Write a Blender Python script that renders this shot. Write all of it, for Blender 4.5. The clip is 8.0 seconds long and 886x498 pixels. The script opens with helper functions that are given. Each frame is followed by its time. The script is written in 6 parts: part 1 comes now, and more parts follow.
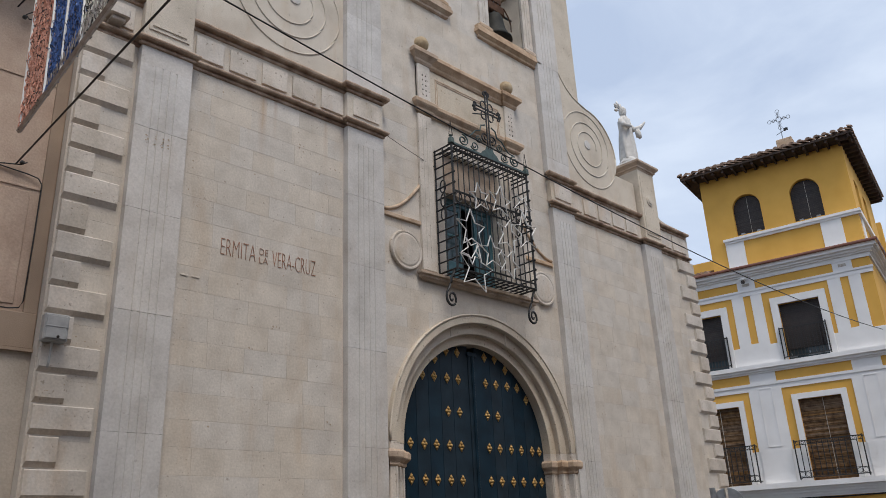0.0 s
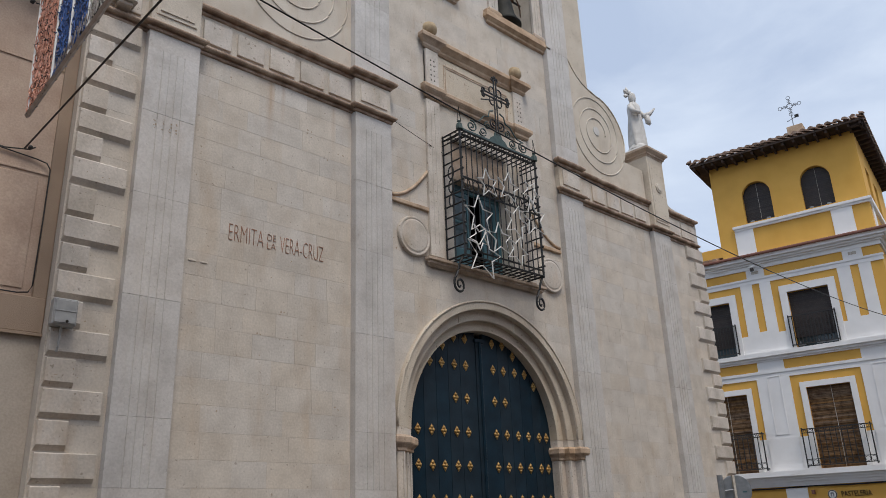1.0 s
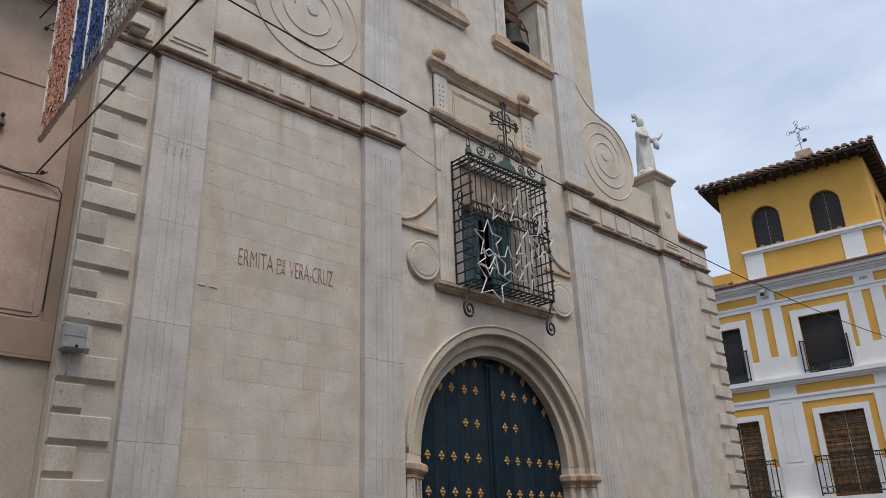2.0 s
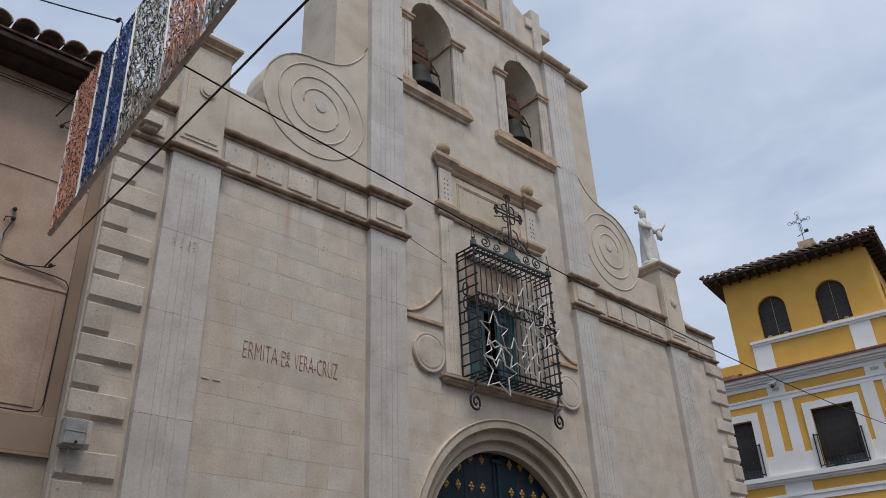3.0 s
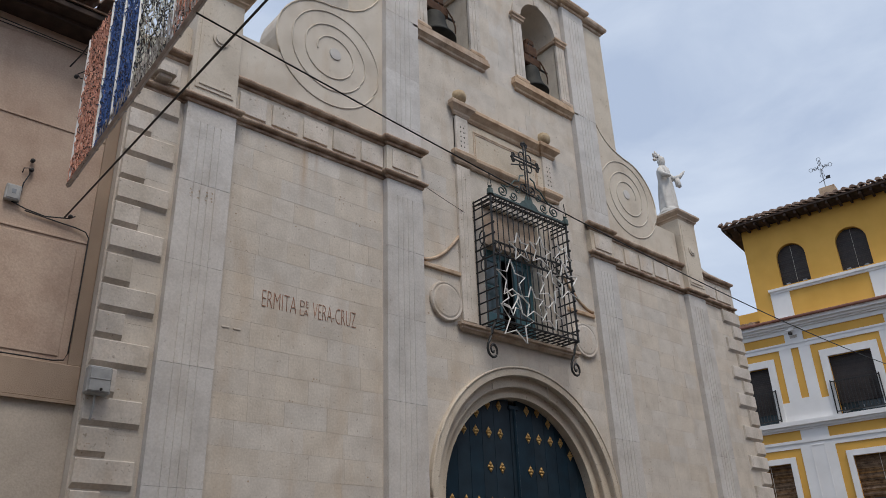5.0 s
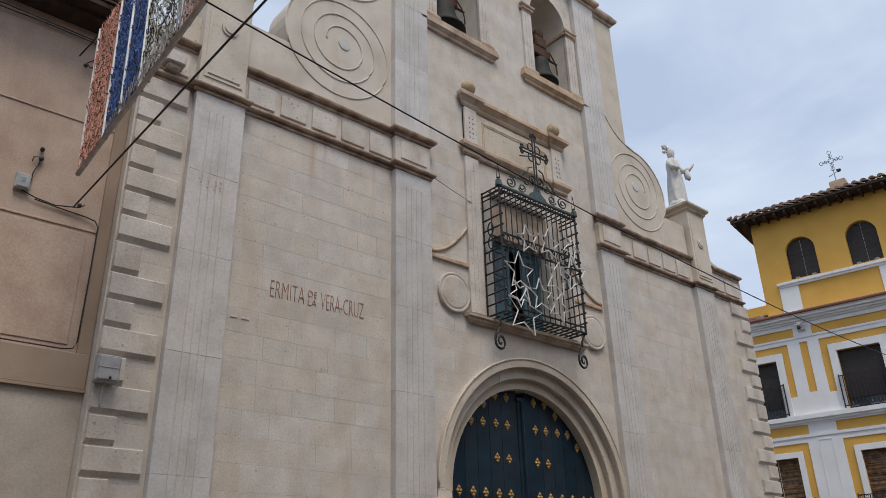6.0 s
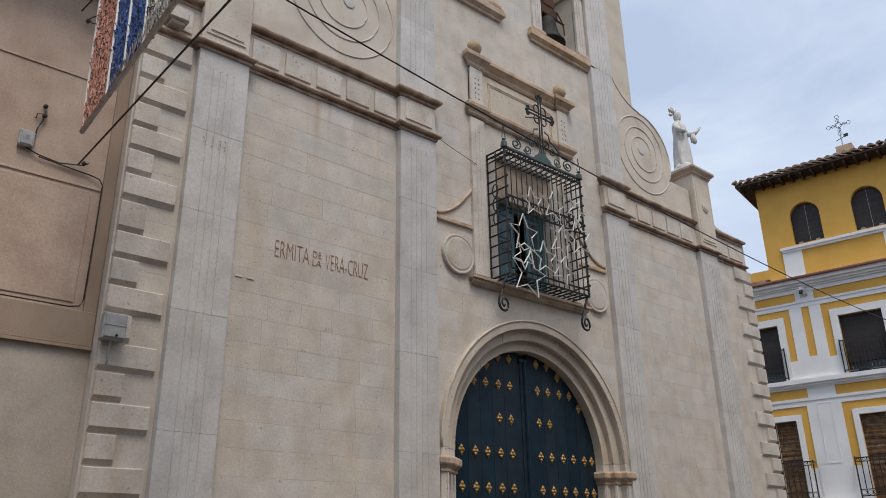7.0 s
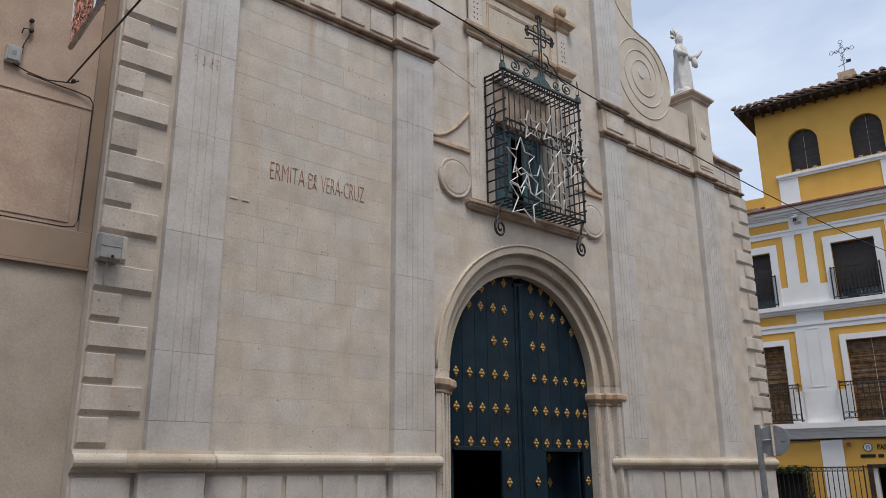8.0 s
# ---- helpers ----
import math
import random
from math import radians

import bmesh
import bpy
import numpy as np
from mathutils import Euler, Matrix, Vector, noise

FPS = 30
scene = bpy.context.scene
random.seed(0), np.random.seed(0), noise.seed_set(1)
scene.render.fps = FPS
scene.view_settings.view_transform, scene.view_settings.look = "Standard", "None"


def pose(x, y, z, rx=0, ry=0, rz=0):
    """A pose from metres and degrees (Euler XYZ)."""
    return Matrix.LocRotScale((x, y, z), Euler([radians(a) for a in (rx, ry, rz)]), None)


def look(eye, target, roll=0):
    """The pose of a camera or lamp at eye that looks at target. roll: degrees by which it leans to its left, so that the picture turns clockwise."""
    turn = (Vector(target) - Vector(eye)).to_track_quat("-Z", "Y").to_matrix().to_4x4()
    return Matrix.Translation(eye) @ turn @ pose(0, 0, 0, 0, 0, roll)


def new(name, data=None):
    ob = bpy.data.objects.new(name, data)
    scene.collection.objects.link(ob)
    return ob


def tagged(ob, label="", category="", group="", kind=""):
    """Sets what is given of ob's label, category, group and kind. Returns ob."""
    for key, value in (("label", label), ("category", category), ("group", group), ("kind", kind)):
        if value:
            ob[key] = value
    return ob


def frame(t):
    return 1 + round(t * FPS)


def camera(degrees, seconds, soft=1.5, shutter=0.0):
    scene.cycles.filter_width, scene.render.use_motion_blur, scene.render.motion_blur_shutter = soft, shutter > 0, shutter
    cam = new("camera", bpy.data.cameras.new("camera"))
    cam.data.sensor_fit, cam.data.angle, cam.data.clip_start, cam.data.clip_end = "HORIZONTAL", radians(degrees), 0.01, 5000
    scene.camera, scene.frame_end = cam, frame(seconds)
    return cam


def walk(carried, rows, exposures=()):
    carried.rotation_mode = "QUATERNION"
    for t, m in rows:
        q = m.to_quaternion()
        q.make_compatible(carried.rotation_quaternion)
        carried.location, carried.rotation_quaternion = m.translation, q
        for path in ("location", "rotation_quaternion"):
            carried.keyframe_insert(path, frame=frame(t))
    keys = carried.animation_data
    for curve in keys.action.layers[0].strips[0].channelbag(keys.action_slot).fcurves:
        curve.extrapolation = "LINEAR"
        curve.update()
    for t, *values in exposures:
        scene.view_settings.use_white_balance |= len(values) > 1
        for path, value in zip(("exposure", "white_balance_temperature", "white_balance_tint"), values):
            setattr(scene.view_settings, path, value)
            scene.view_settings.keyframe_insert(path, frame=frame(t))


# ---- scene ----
# camera and its path: a person standing, tilting the camera up and down
cam = camera(58.9, 8.0, soft=0.55)
PATH = [
    (0, (-10.913, -10.139, 1.543), (-9.6, -8.806, 2.25), -2.6),
    (0.5, (-10.903, -10.133, 1.543), (-9.596, -8.794, 2.248), -2.4),
    (1, (-10.895, -10.117, 1.542), (-9.59, -8.762, 2.218), -2.2),
    (1.2, (-10.895, -10.106, 1.542), (-9.591, -8.744, 2.208), -2.2),
    (2.3, (-10.894, -10.03, 1.533), (-9.636, -8.7, 2.339), -2.2),
    (2.5, (-10.895, -10.021, 1.532), (-9.653, -8.71, 2.392), -2.3),
    (3, (-10.903, -10.015, 1.532), (-9.693, -8.737, 2.483), -2.4),
    (3.5, (-10.902, -10.013, 1.532), (-9.707, -8.744, 2.512), -2.6),
    (4, (-10.893, -10.01, 1.535), (-9.7, -8.731, 2.504), -2.7),
    (4.5, (-10.892, -10.002, 1.535), (-9.675, -8.675, 2.405), -2.5),
    (6, (-10.888, -9.964, 1.532), (-9.683, -8.594, 2.351), -1.5),
    (6.5, (-10.895, -9.948, 1.53), (-9.683, -8.561, 2.311), -1.1),
    (7, (-10.908, -9.925, 1.531), (-9.684, -8.522, 2.261), -0.9),
    (7.5, (-10.912, -9.897, 1.533), (-9.668, -8.48, 2.203), -0.8),
    (8, (-10.908, -9.864, 1.537), (-9.633, -8.423, 2.085), -0.5),
]
walk(cam, [(t, look(*p)) for t, *p in PATH], exposures=[(0, 0.50), (1, 0.45), (2.5, 0.44), (3, 0.24), (3.5, 0.16), (4, 0.18), (4.5, 0.26), (6, 0.42), (8, 0.50)])

# overcast daylight
world = bpy.data.worlds.new("world")
scene.world = world
world.use_nodes = True
wn = world.node_tree
geo = wn.nodes.new("ShaderNodeTexCoord")
sky = wn.nodes.new("ShaderNodeTexSky")
sky.sky_type, sky.sun_disc = "NISHITA", False
sky.sun_elevation, sky.sun_rotation, sky.air_density, sky.dust_density = radians(61), radians(202), 1.0, 4.0
scale_sky = wn.nodes.new("ShaderNodeMix")
scale_sky.data_type, scale_sky.blend_type = "RGBA", "MULTIPLY"
scale_sky.inputs[0].default_value = 1
scale_sky.inputs[7].default_value = (0.12, 0.12, 0.12, 1)
mapn = wn.nodes.new("ShaderNodeMapping")
mapn.inputs["Scale"].default_value = (1.6, 1.6, 4.2)
cl = wn.nodes.new("ShaderNodeTexNoise")
cl.inputs["Scale"].default_value, cl.inputs["Detail"].default_value, cl.inputs["Roughness"].default_value = 1.9, 8, 0.55
cl.inputs["Distortion"].default_value = 0.35
cr = wn.nodes.new("ShaderNodeValToRGB")
cr.color_ramp.elements[0].position, cr.color_ramp.elements[0].color = 0.33, (0.385, 0.46, 0.60, 1)
cr.color_ramp.elements[1].position, cr.color_ramp.elements[1].color = 0.68, (0.575, 0.645, 0.755, 1)
blend = wn.nodes.new("ShaderNodeMix")
blend.data_type = "RGBA"
blend.inputs[0].default_value = 0.86
wn.links.new(geo.outputs["Generated"], mapn.inputs["Vector"])
wn.links.new(mapn.outputs[0], cl.inputs["Vector"])
wn.links.new(cl.outputs["Fac"], cr.inputs["Fac"])
wn.links.new(sky.outputs[0], scale_sky.inputs[6])
wn.links.new(scale_sky.outputs[2], blend.inputs[6])
wn.links.new(cr.outputs[0], blend.inputs[7])
wn.links.new(blend.outputs[2], wn.nodes["Background"].inputs[0])
wn.nodes["Background"].inputs[1].default_value = 1.0
sun = new("sun", bpy.data.lights.new("sun", "SUN"))
sun.data.energy, sun.data.angle, sun.data.color = 1.5, radians(22), (1.0, 0.92, 0.82)
sun.matrix_world = look((0, 0, 30), (6, 15, 0))


# ---- materials ----
def material(name, stops, scale=3.0, rough=0.85, bump=0.15, fine=60.0, metal=0.0, per_piece=0.0, stain=0.0, stain_col=(0.25, 0.17, 0.1), pits=0.0, detail=6, grain=0.0, sat=(1.2, 0.8), streaks=()):
    """Noise-mixed colours, a fine bump, optional tone by piece, stains and pits."""
    m = bpy.data.materials.new(name)
    m.use_nodes = True
    nt = m.node_tree
    b = nt.nodes["Principled BSDF"]
    tc = nt.nodes.new("ShaderNodeTexCoord")
    gp = nt.nodes.new("ShaderNodeNewGeometry")
    vec = gp.outputs["Position"]
    n1 = nt.nodes.new("ShaderNodeTexNoise")
    n1.inputs["Scale"].default_value, n1.inputs["Detail"].default_value = scale, detail
    nt.links.new(vec, n1.inputs["Vector"])
    ramp = nt.nodes.new("ShaderNodeValToRGB")
    el = ramp.color_ramp.elements
    while len(el) < len(stops):
        el.new(0.5)
    for i, c in enumerate(stops):
        el[i].position = 0.3 + 0.4 * i / max(1, len(stops) - 1)
        el[i].color = (*c, 1)
    nt.links.new(n1.outputs["Fac"], ramp.inputs["Fac"])
    col = ramp.outputs[0]
    n2 = nt.nodes.new("ShaderNodeTexNoise")
    n2.inputs["Scale"].default_value, n2.inputs["Detail"].default_value = fine, 4
    nt.links.new(vec, n2.inputs["Vector"])
    if grain:
        gm = nt.nodes.new("ShaderNodeMapRange")
        gm.inputs[1].default_value, gm.inputs[2].default_value = 0.3, 0.7
        gm.inputs[3].default_value, gm.inputs[4].default_value = 1 - grain, 1 + grain
        nt.links.new(n2.outputs["Fac"], gm.inputs[0])
        gv = nt.nodes.new("ShaderNodeHueSaturation")
        nt.links.new(gm.outputs[0], gv.inputs["Value"])
        nt.links.new(col, gv.inputs["Color"])
        col = gv.outputs[0]
    if per_piece:
        oi = nt.nodes.new("ShaderNodeObjectInfo")
        hs = nt.nodes.new("ShaderNodeHueSaturation")
        mr = nt.nodes.new("ShaderNodeMapRange")
        mr.inputs[3].default_value, mr.inputs[4].default_value = 1 - per_piece, 1 + per_piece
        nt.links.new(oi.outputs["Random"], mr.inputs[0])
        nt.links.new(mr.outputs[0], hs.inputs["Value"])
        mr2 = nt.nodes.new("ShaderNodeMapRange")
        mr2.inputs[3].default_value, mr2.inputs[4].default_value = sat
        mu = nt.nodes.new("ShaderNodeMath")
        mu.operation = "MULTIPLY"
        mu.inputs[1].default_value = 7.31
        fr = nt.nodes.new("ShaderNodeMath")
        fr.operation = "FRACT"
        nt.links.new(oi.outputs["Random"], mu.inputs[0])
        nt.links.new(mu.outputs[0], fr.inputs[0])
        nt.links.new(fr.outputs[0], mr2.inputs[0])
        nt.links.new(mr2.outputs[0], hs.inputs["Saturation"])
        nt.links.new(col, hs.inputs["Color"])
        col = hs.outputs[0]
    if stain:
        n3 = nt.nodes.new("ShaderNodeTexNoise")
        mp = nt.nodes.new("ShaderNodeMapping")
        mp.inputs["Scale"].default_value = (1.6, 1.6, 0.45)
        nt.links.new(vec, mp.inputs["Vector"])
        nt.links.new(mp.outputs[0], n3.inputs["Vector"])
        n3.inputs["Scale"].default_value, n3.inputs["Detail"].default_value, n3.inputs["Roughness"].default_value = 1.3, 8, 0.65
        r3 = nt.nodes.new("ShaderNodeMapRange")
        r3.inputs[1].default_value, r3.inputs[2].default_value, r3.inputs[4].default_value = 0.53, 0.76, stain
        nt.links.new(n3.outputs["Fac"], r3.inputs[0])
        mx = nt.nodes.new("ShaderNodeMix")
        mx.data_type = "RGBA"
        nt.links.new(r3.outputs[0], mx.inputs[0])
        nt.links.new(col, mx.inputs[6])
        mx.inputs[7].default_value = (*stain_col, 1)
        col = mx.outputs[2]
    for sx, sw, s0, s1, amount in streaks:  # rust-brown runs of water below a cornice
        xyz = nt.nodes.new("ShaderNodeSeparateXYZ")
        nt.links.new(vec, xyz.inputs[0])
        off = nt.nodes.new("ShaderNodeMath")
        off.operation, off.inputs[1].default_value = "SUBTRACT", sx
        nt.links.new(xyz.outputs["X"], off.inputs[0])
        side = nt.nodes.new("ShaderNodeMath")
        side.operation = "ABSOLUTE"
        nt.links.new(off.outputs[0], side.inputs[0])
        across = nt.nodes.new("ShaderNodeMapRange")
        across.inputs[1].default_value, across.inputs[2].default_value, across.inputs[3].default_value, across.inputs[4].default_value = 0.0, sw, amount, 0.0
        nt.links.new(side.outputs[0], across.inputs[0])
        along = nt.nodes.new("ShaderNodeMapRange")
        along.inputs[1].default_value, along.inputs[2].default_value = s0, s1
        nt.links.new(xyz.outputs["Z"], along.inputs[0])
        both = nt.nodes.new("ShaderNodeMath")
        both.operation = "MULTIPLY"
        nt.links.new(across.outputs[0], both.inputs[0])
        nt.links.new(along.outputs[0], both.inputs[1])
        worn = nt.nodes.new("ShaderNodeMath")
        worn.operation = "MULTIPLY"
        nt.links.new(both.outputs[0], worn.inputs[0])
        nt.links.new(n1.outputs["Fac"], worn.inputs[1])
        mx = nt.nodes.new("ShaderNodeMix")
        mx.data_type = "RGBA"
        nt.links.new(worn.outputs[0], mx.inputs[0])
        nt.links.new(col, mx.inputs[6])
        mx.inputs[7].default_value = (0.36, 0.20, 0.09, 1)
        col = mx.outputs[2]
    height = n2.outputs["Fac"]
    if pits:
        vo = nt.nodes.new("ShaderNodeTexNoise")
        vo.inputs["Scale"].default_value, vo.inputs["Detail"].default_value = 16, 3
        nt.links.new(vec, vo.inputs["Vector"])
        r4 = nt.nodes.new("ShaderNodeMapRange")
        r4.inputs[1].default_value, r4.inputs[2].default_value = 0.645, 0.72
        r4.inputs[4].default_value = pits
        nt.links.new(vo.outputs["Fac"], r4.inputs[0])
        mx = nt.nodes.new("ShaderNodeMix")
        mx.data_type = "RGBA"
        nt.links.new(r4.outputs[0], mx.inputs[0])
        nt.links.new(col, mx.inputs[6])
        mx.inputs[7].default_value = (0.16, 0.12, 0.085, 1)
        col = mx.outputs[2]
    nt.links.new(col, b.inputs["Base Color"])
    b.inputs["Roughness"].default_value, b.inputs["Metallic"].default_value = rough, metal
    b.inputs["Specular IOR Level"].default_value = 0.3 if rough > 0.6 else 0.5
    if bump:
        bu = nt.nodes.new("ShaderNodeBump")
        bu.inputs["Strength"].default_value, bu.inputs["Distance"].default_value = bump, 0.01
        nt.links.new(height, bu.inputs["Height"])
        nt.links.new(bu.outputs[0], b.inputs["Normal"])
    return m


M_ASHLAR = material("ashlar", [(0.48, 0.43, 0.372), (0.55, 0.50, 0.44), (0.61, 0.555, 0.488)], 2.6, per_piece=0.045, sat=(1.2, 0.75), streaks=((-4.99, 0.09, 7.4, 8.75, 1.1), (-4.75, 0.05, 7.9, 8.75, 0.7), (-3.72, 0.06, 7.6, 8.75, 0.6), (4.4, 0.08, 7.4, 8.75, 0.7)), bump=0.22, stain=0.5, detail=9, grain=0.08, fine=30, stain_col=(0.42, 0.30, 0.19), pits=0.45)
M_MORTAR = material("lime_mortar", [(0.50, 0.45, 0.39), (0.58, 0.525, 0.46)], 5, stain=0.3, grain=0.1)
M_MARBLE = material("grey_limestone", [(0.455, 0.43, 0.405), (0.535, 0.51, 0.485), (0.58, 0.555, 0.53)], 2.2, rough=0.7, bump=0.2, per_piece=0.05, grain=0.08, fine=34, stain=0.35, stain_col=(0.36, 0.28, 0.2), pits=0.25)
M_SAND = material("warm_sandstone", [(0.30, 0.215, 0.15), (0.46, 0.345, 0.25), (0.54, 0.425, 0.32)], 3.6, per_piece=0.07, bump=0.4, stain=0.6, grain=0.15, stain_col=(0.33, 0.20, 0.11), pits=0.35)
M_CORNICE = material("brown_weathered_cornice", [(0.20, 0.135, 0.095), (0.36, 0.26, 0.19), (0.50, 0.39, 0.30)], 4.5, bump=0.5, stain=0.5, stain_col=(0.14, 0.085, 0.055), pits=0.5, grain=0.15, detail=9)
M_RENDERED = material("weathered_lime_render", [(0.46, 0.40, 0.325), (0.555, 0.49, 0.405), (0.60, 0.54, 0.455)], 1.4, stain=0.45, stain_col=(0.40, 0.27, 0.15), pits=0.5, per_piece=0.05, grain=0.12, bump=0.3)
M_QUOIN = material("pale_quoin_stone", [(0.44, 0.395, 0.34), (0.55, 0.50, 0.445), (0.615, 0.56, 0.50)], 2.4, per_piece=0.07, stain=0.45, stain_col=(0.45, 0.29, 0.15), pits=0.6, grain=0.09, fine=30, bump=0.25)
M_BOSS = material("rough_ochre_stone", [(0.30, 0.22, 0.13), (0.48, 0.38, 0.25)], 9, bump=0.6, fine=40, pits=0.6)
M_WHITE_STONE = material("white_statue_stone", [(0.50, 0.49, 0.47), (0.66, 0.65, 0.63)], 6, bump=0.25, fine=30, stain=0.3)
M_PINK = material("pinkish_render", [(0.415, 0.30, 0.23), (0.475, 0.355, 0.275), (0.52, 0.40, 0.315)], 2.2, detail=10, bump=0.35, fine=40, grain=0.1, stain=0.38, stain_col=(0.30, 0.2, 0.145))
M_LOWER = material("grey_beige_render", [(0.36, 0.31, 0.255), (0.42, 0.365, 0.305), (0.47, 0.41, 0.345)], 1.8, detail=10, bump=0.3, fine=40, grain=0.08, stain=0.3, stain_col=(0.30, 0.25, 0.2))
M_PINK_TRIM = material("brown_render_band", [(0.27, 0.20, 0.15), (0.36, 0.27, 0.2)], 1.5, bump=0.3, fine=90, stain=0.25)
M_YELLOW = material("ochre_yellow_paint", [(0.64, 0.36, 0.075), (0.72, 0.415, 0.095)], 1.2, bump=0.1, fine=70, stain=0.12, stain_col=(0.5, 0.3, 0.1))
M_WHITE = material("white_paint", [(0.74, 0.735, 0.73), (0.82, 0.815, 0.81)], 1.4, bump=0.08, fine=70, stain=0.12, stain_col=(0.5, 0.48, 0.45))
M_TILE = material("old_clay_roof_tile", [(0.10, 0.07, 0.055), (0.23, 0.15, 0.11), (0.33, 0.26, 0.21)], 5, bump=0.5, fine=30, per_piece=0.2)
M_EAVE = material("dark_eave_wood", [(0.035, 0.025, 0.02), (0.075, 0.05, 0.04)], 5, bump=0.3)
M_GUTTER = material("brown_gutter", [(0.16, 0.06, 0.04), (0.24, 0.10, 0.065)], 4, rough=0.5)
M_DOOR = material("dark_teal_door_paint", [(0.006, 0.016, 0.026), (0.010, 0.027, 0.043)], 3, rough=0.48, bump=0.2, fine=25, per_piece=0.12)
M_DOOR.node_tree.nodes["Principled BSDF"].inputs["Specular IOR Level"].default_value = 0.25
M_GOLD = material("gilded_metal", [(0.33, 0.20, 0.07), (0.60, 0.40, 0.16)], 30, rough=0.5, metal=0.7, bump=0.2)
M_IRON = material("black_iron", [(0.008, 0.009, 0.010), (0.02, 0.02, 0.02)], 12, rough=0.55, metal=0.0, bump=0.2)
M_GREEN_IRON = material("verdigris_iron", [(0.03, 0.055, 0.055), (0.06, 0.10, 0.095)], 12, rough=0.6, bump=0.2)
M_TEAL = material("teal_window_paint", [(0.03, 0.09, 0.115), (0.05, 0.13, 0.155)], 4, rough=0.45)
M_TUBE = material("white_light_tube", [(0.72, 0.71, 0.69), (0.80, 0.79, 0.77)], 5, rough=0.35, bump=0)
M_BRONZE = material("dark_bell_bronze", [(0.006, 0.007, 0.006), (0.02, 0.02, 0.016)], 7, rough=0.7, metal=0.0, bump=0.2)
M_YOKE = material("brown_yoke_wood", [(0.05, 0.025, 0.015), (0.11, 0.055, 0.03)], 8, bump=0.3)
M_INK = material("red_brown_lettering", [(0.27, 0.14, 0.095), (0.36, 0.21, 0.15)], 15, bump=0)
# near-black: shade of rooms and holes put into colour; also dark letters and lock
M_DARK = material("shade_and_lettering_black", [(0.012, 0.011, 0.01), (0.03, 0.026, 0.022)], 2, bump=0)
M_BLIND = material("dark_brown_roller_blind", [(0.016, 0.011, 0.010), (0.032, 0.023, 0.02)], 6, rough=0.6, per_piece=0.2)
M_REED = material("woven_reed_blind", [(0.075, 0.042, 0.022), (0.16, 0.095, 0.05), (0.22, 0.14, 0.08)], 7, bump=0.4, per_piece=0.35)
M_BOX = material("grey_plastic_box", [(0.30, 0.30, 0.295), (0.42, 0.42, 0.41)], 9, rough=0.5, bump=0.05)
M_WIRE = material("black_cable", [(0.012, 0.011, 0.011), (0.025, 0.022, 0.02)], 5, rough=0.55, bump=0)
M_GREYMETAL = material("galvanised_steel", [(0.20, 0.22, 0.24), (0.30, 0.32, 0.34)], 8, rough=0.45, metal=0.5, bump=0.05)
M_PALE = material("peeling_pale_bracket", [(0.40, 0.36, 0.30), (0.60, 0.57, 0.52)], 14, bump=0.3, stain=0.5)
M_ALU = material("aluminium_bar", [(0.26, 0.23, 0.21), (0.38, 0.35, 0.33)], 10, rough=0.4, metal=0.6)
M_COPPER = material("copper_red_tinsel", [(0.42, 0.16, 0.10), (0.62, 0.31, 0.21)], 25, rough=0.35, metal=0.4, bump=0)
M_BLUE = material("blue_tinsel", [(0.016, 0.05, 0.17), (0.05, 0.12, 0.33)], 25, rough=0.35, metal=0.4, bump=0)
M_SILVER = material("silver_tinsel", [(0.25, 0.21, 0.185), (0.46, 0.41, 0.37)], 25, rough=0.35, metal=0.5, bump=0)
M_PALEGOLD = material("pale_tinsel", [(0.30, 0.30, 0.24), (0.62, 0.60, 0.52)], 25, rough=0.4, metal=0.3, bump=0)
M_ROAD = material("worn_paving", [(0.06, 0.057, 0.054), (0.11, 0.104, 0.098)], 2, bump=0.3, stain=0.3)
M_LEAF = material("dark_leaf", [(0.02, 0.045, 0.015), (0.06, 0.10, 0.035)], 20, rough=0.5, bump=0)
M_GLASS = bpy.data.materials.new("window_glass")
M_GLASS.use_nodes = True
_g = M_GLASS.node_tree.nodes["Principled BSDF"]
_g.inputs["Base Color"].default_value = (0.03, 0.05, 0.06, 1)
_g.inputs["Roughness"].default_value = 0.08


# ---- mesh helpers ----
def part(name, bm, mat, parent=None, label="", smooth=False, matrix=None):
    me = bpy.data.meshes.new(name)
    if smooth:
        for f in bm.faces:
            f.smooth = True
    bm.to_mesh(me)
    bm.free()
    me.materials.append(mat)
    ob = new(name, me)
    ob.parent = parent
    if matrix is not None:
        ob.matrix_basis = matrix
    if label:
        ob["label"] = label
    return ob


def thing(name, label, category, at=(0, 0, 0), rz=0, group="", kind=""):
    ob = new(name)
    ob.empty_display_size = 0.2
    ob.matrix_basis = pose(*at, 0, 0, rz)
    return tagged(ob, label, category, group, kind)


def box(bm, x0, x1, y0, y1, z0, z1, bevel=0.0):
    """A box; with a bevel its edges are chamfered."""
    if x1 < x0: x0, x1 = x1, x0
    if y1 < y0: y0, y1 = y1, y0
    if z1 < z0: z0, z1 = z1, z0
    vs = [bm.verts.new((x, y, z)) for x in (x0, x1) for y in (y0, y1) for z in (z0, z1)]
    fs = [bm.faces.new([vs[i] for i in q]) for q in ((0, 1, 3, 2), (4, 6, 7, 5), (0, 4, 5, 1), (2, 3, 7, 6), (0, 2, 6, 4), (1, 5, 7, 3))]
    if bevel:
        es = list({e for f in fs for e in f.edges})
        bmesh.ops.bevel(bm, geom=es, offset=bevel, segments=1, affect="EDGES", profile=0.5)
    return bm


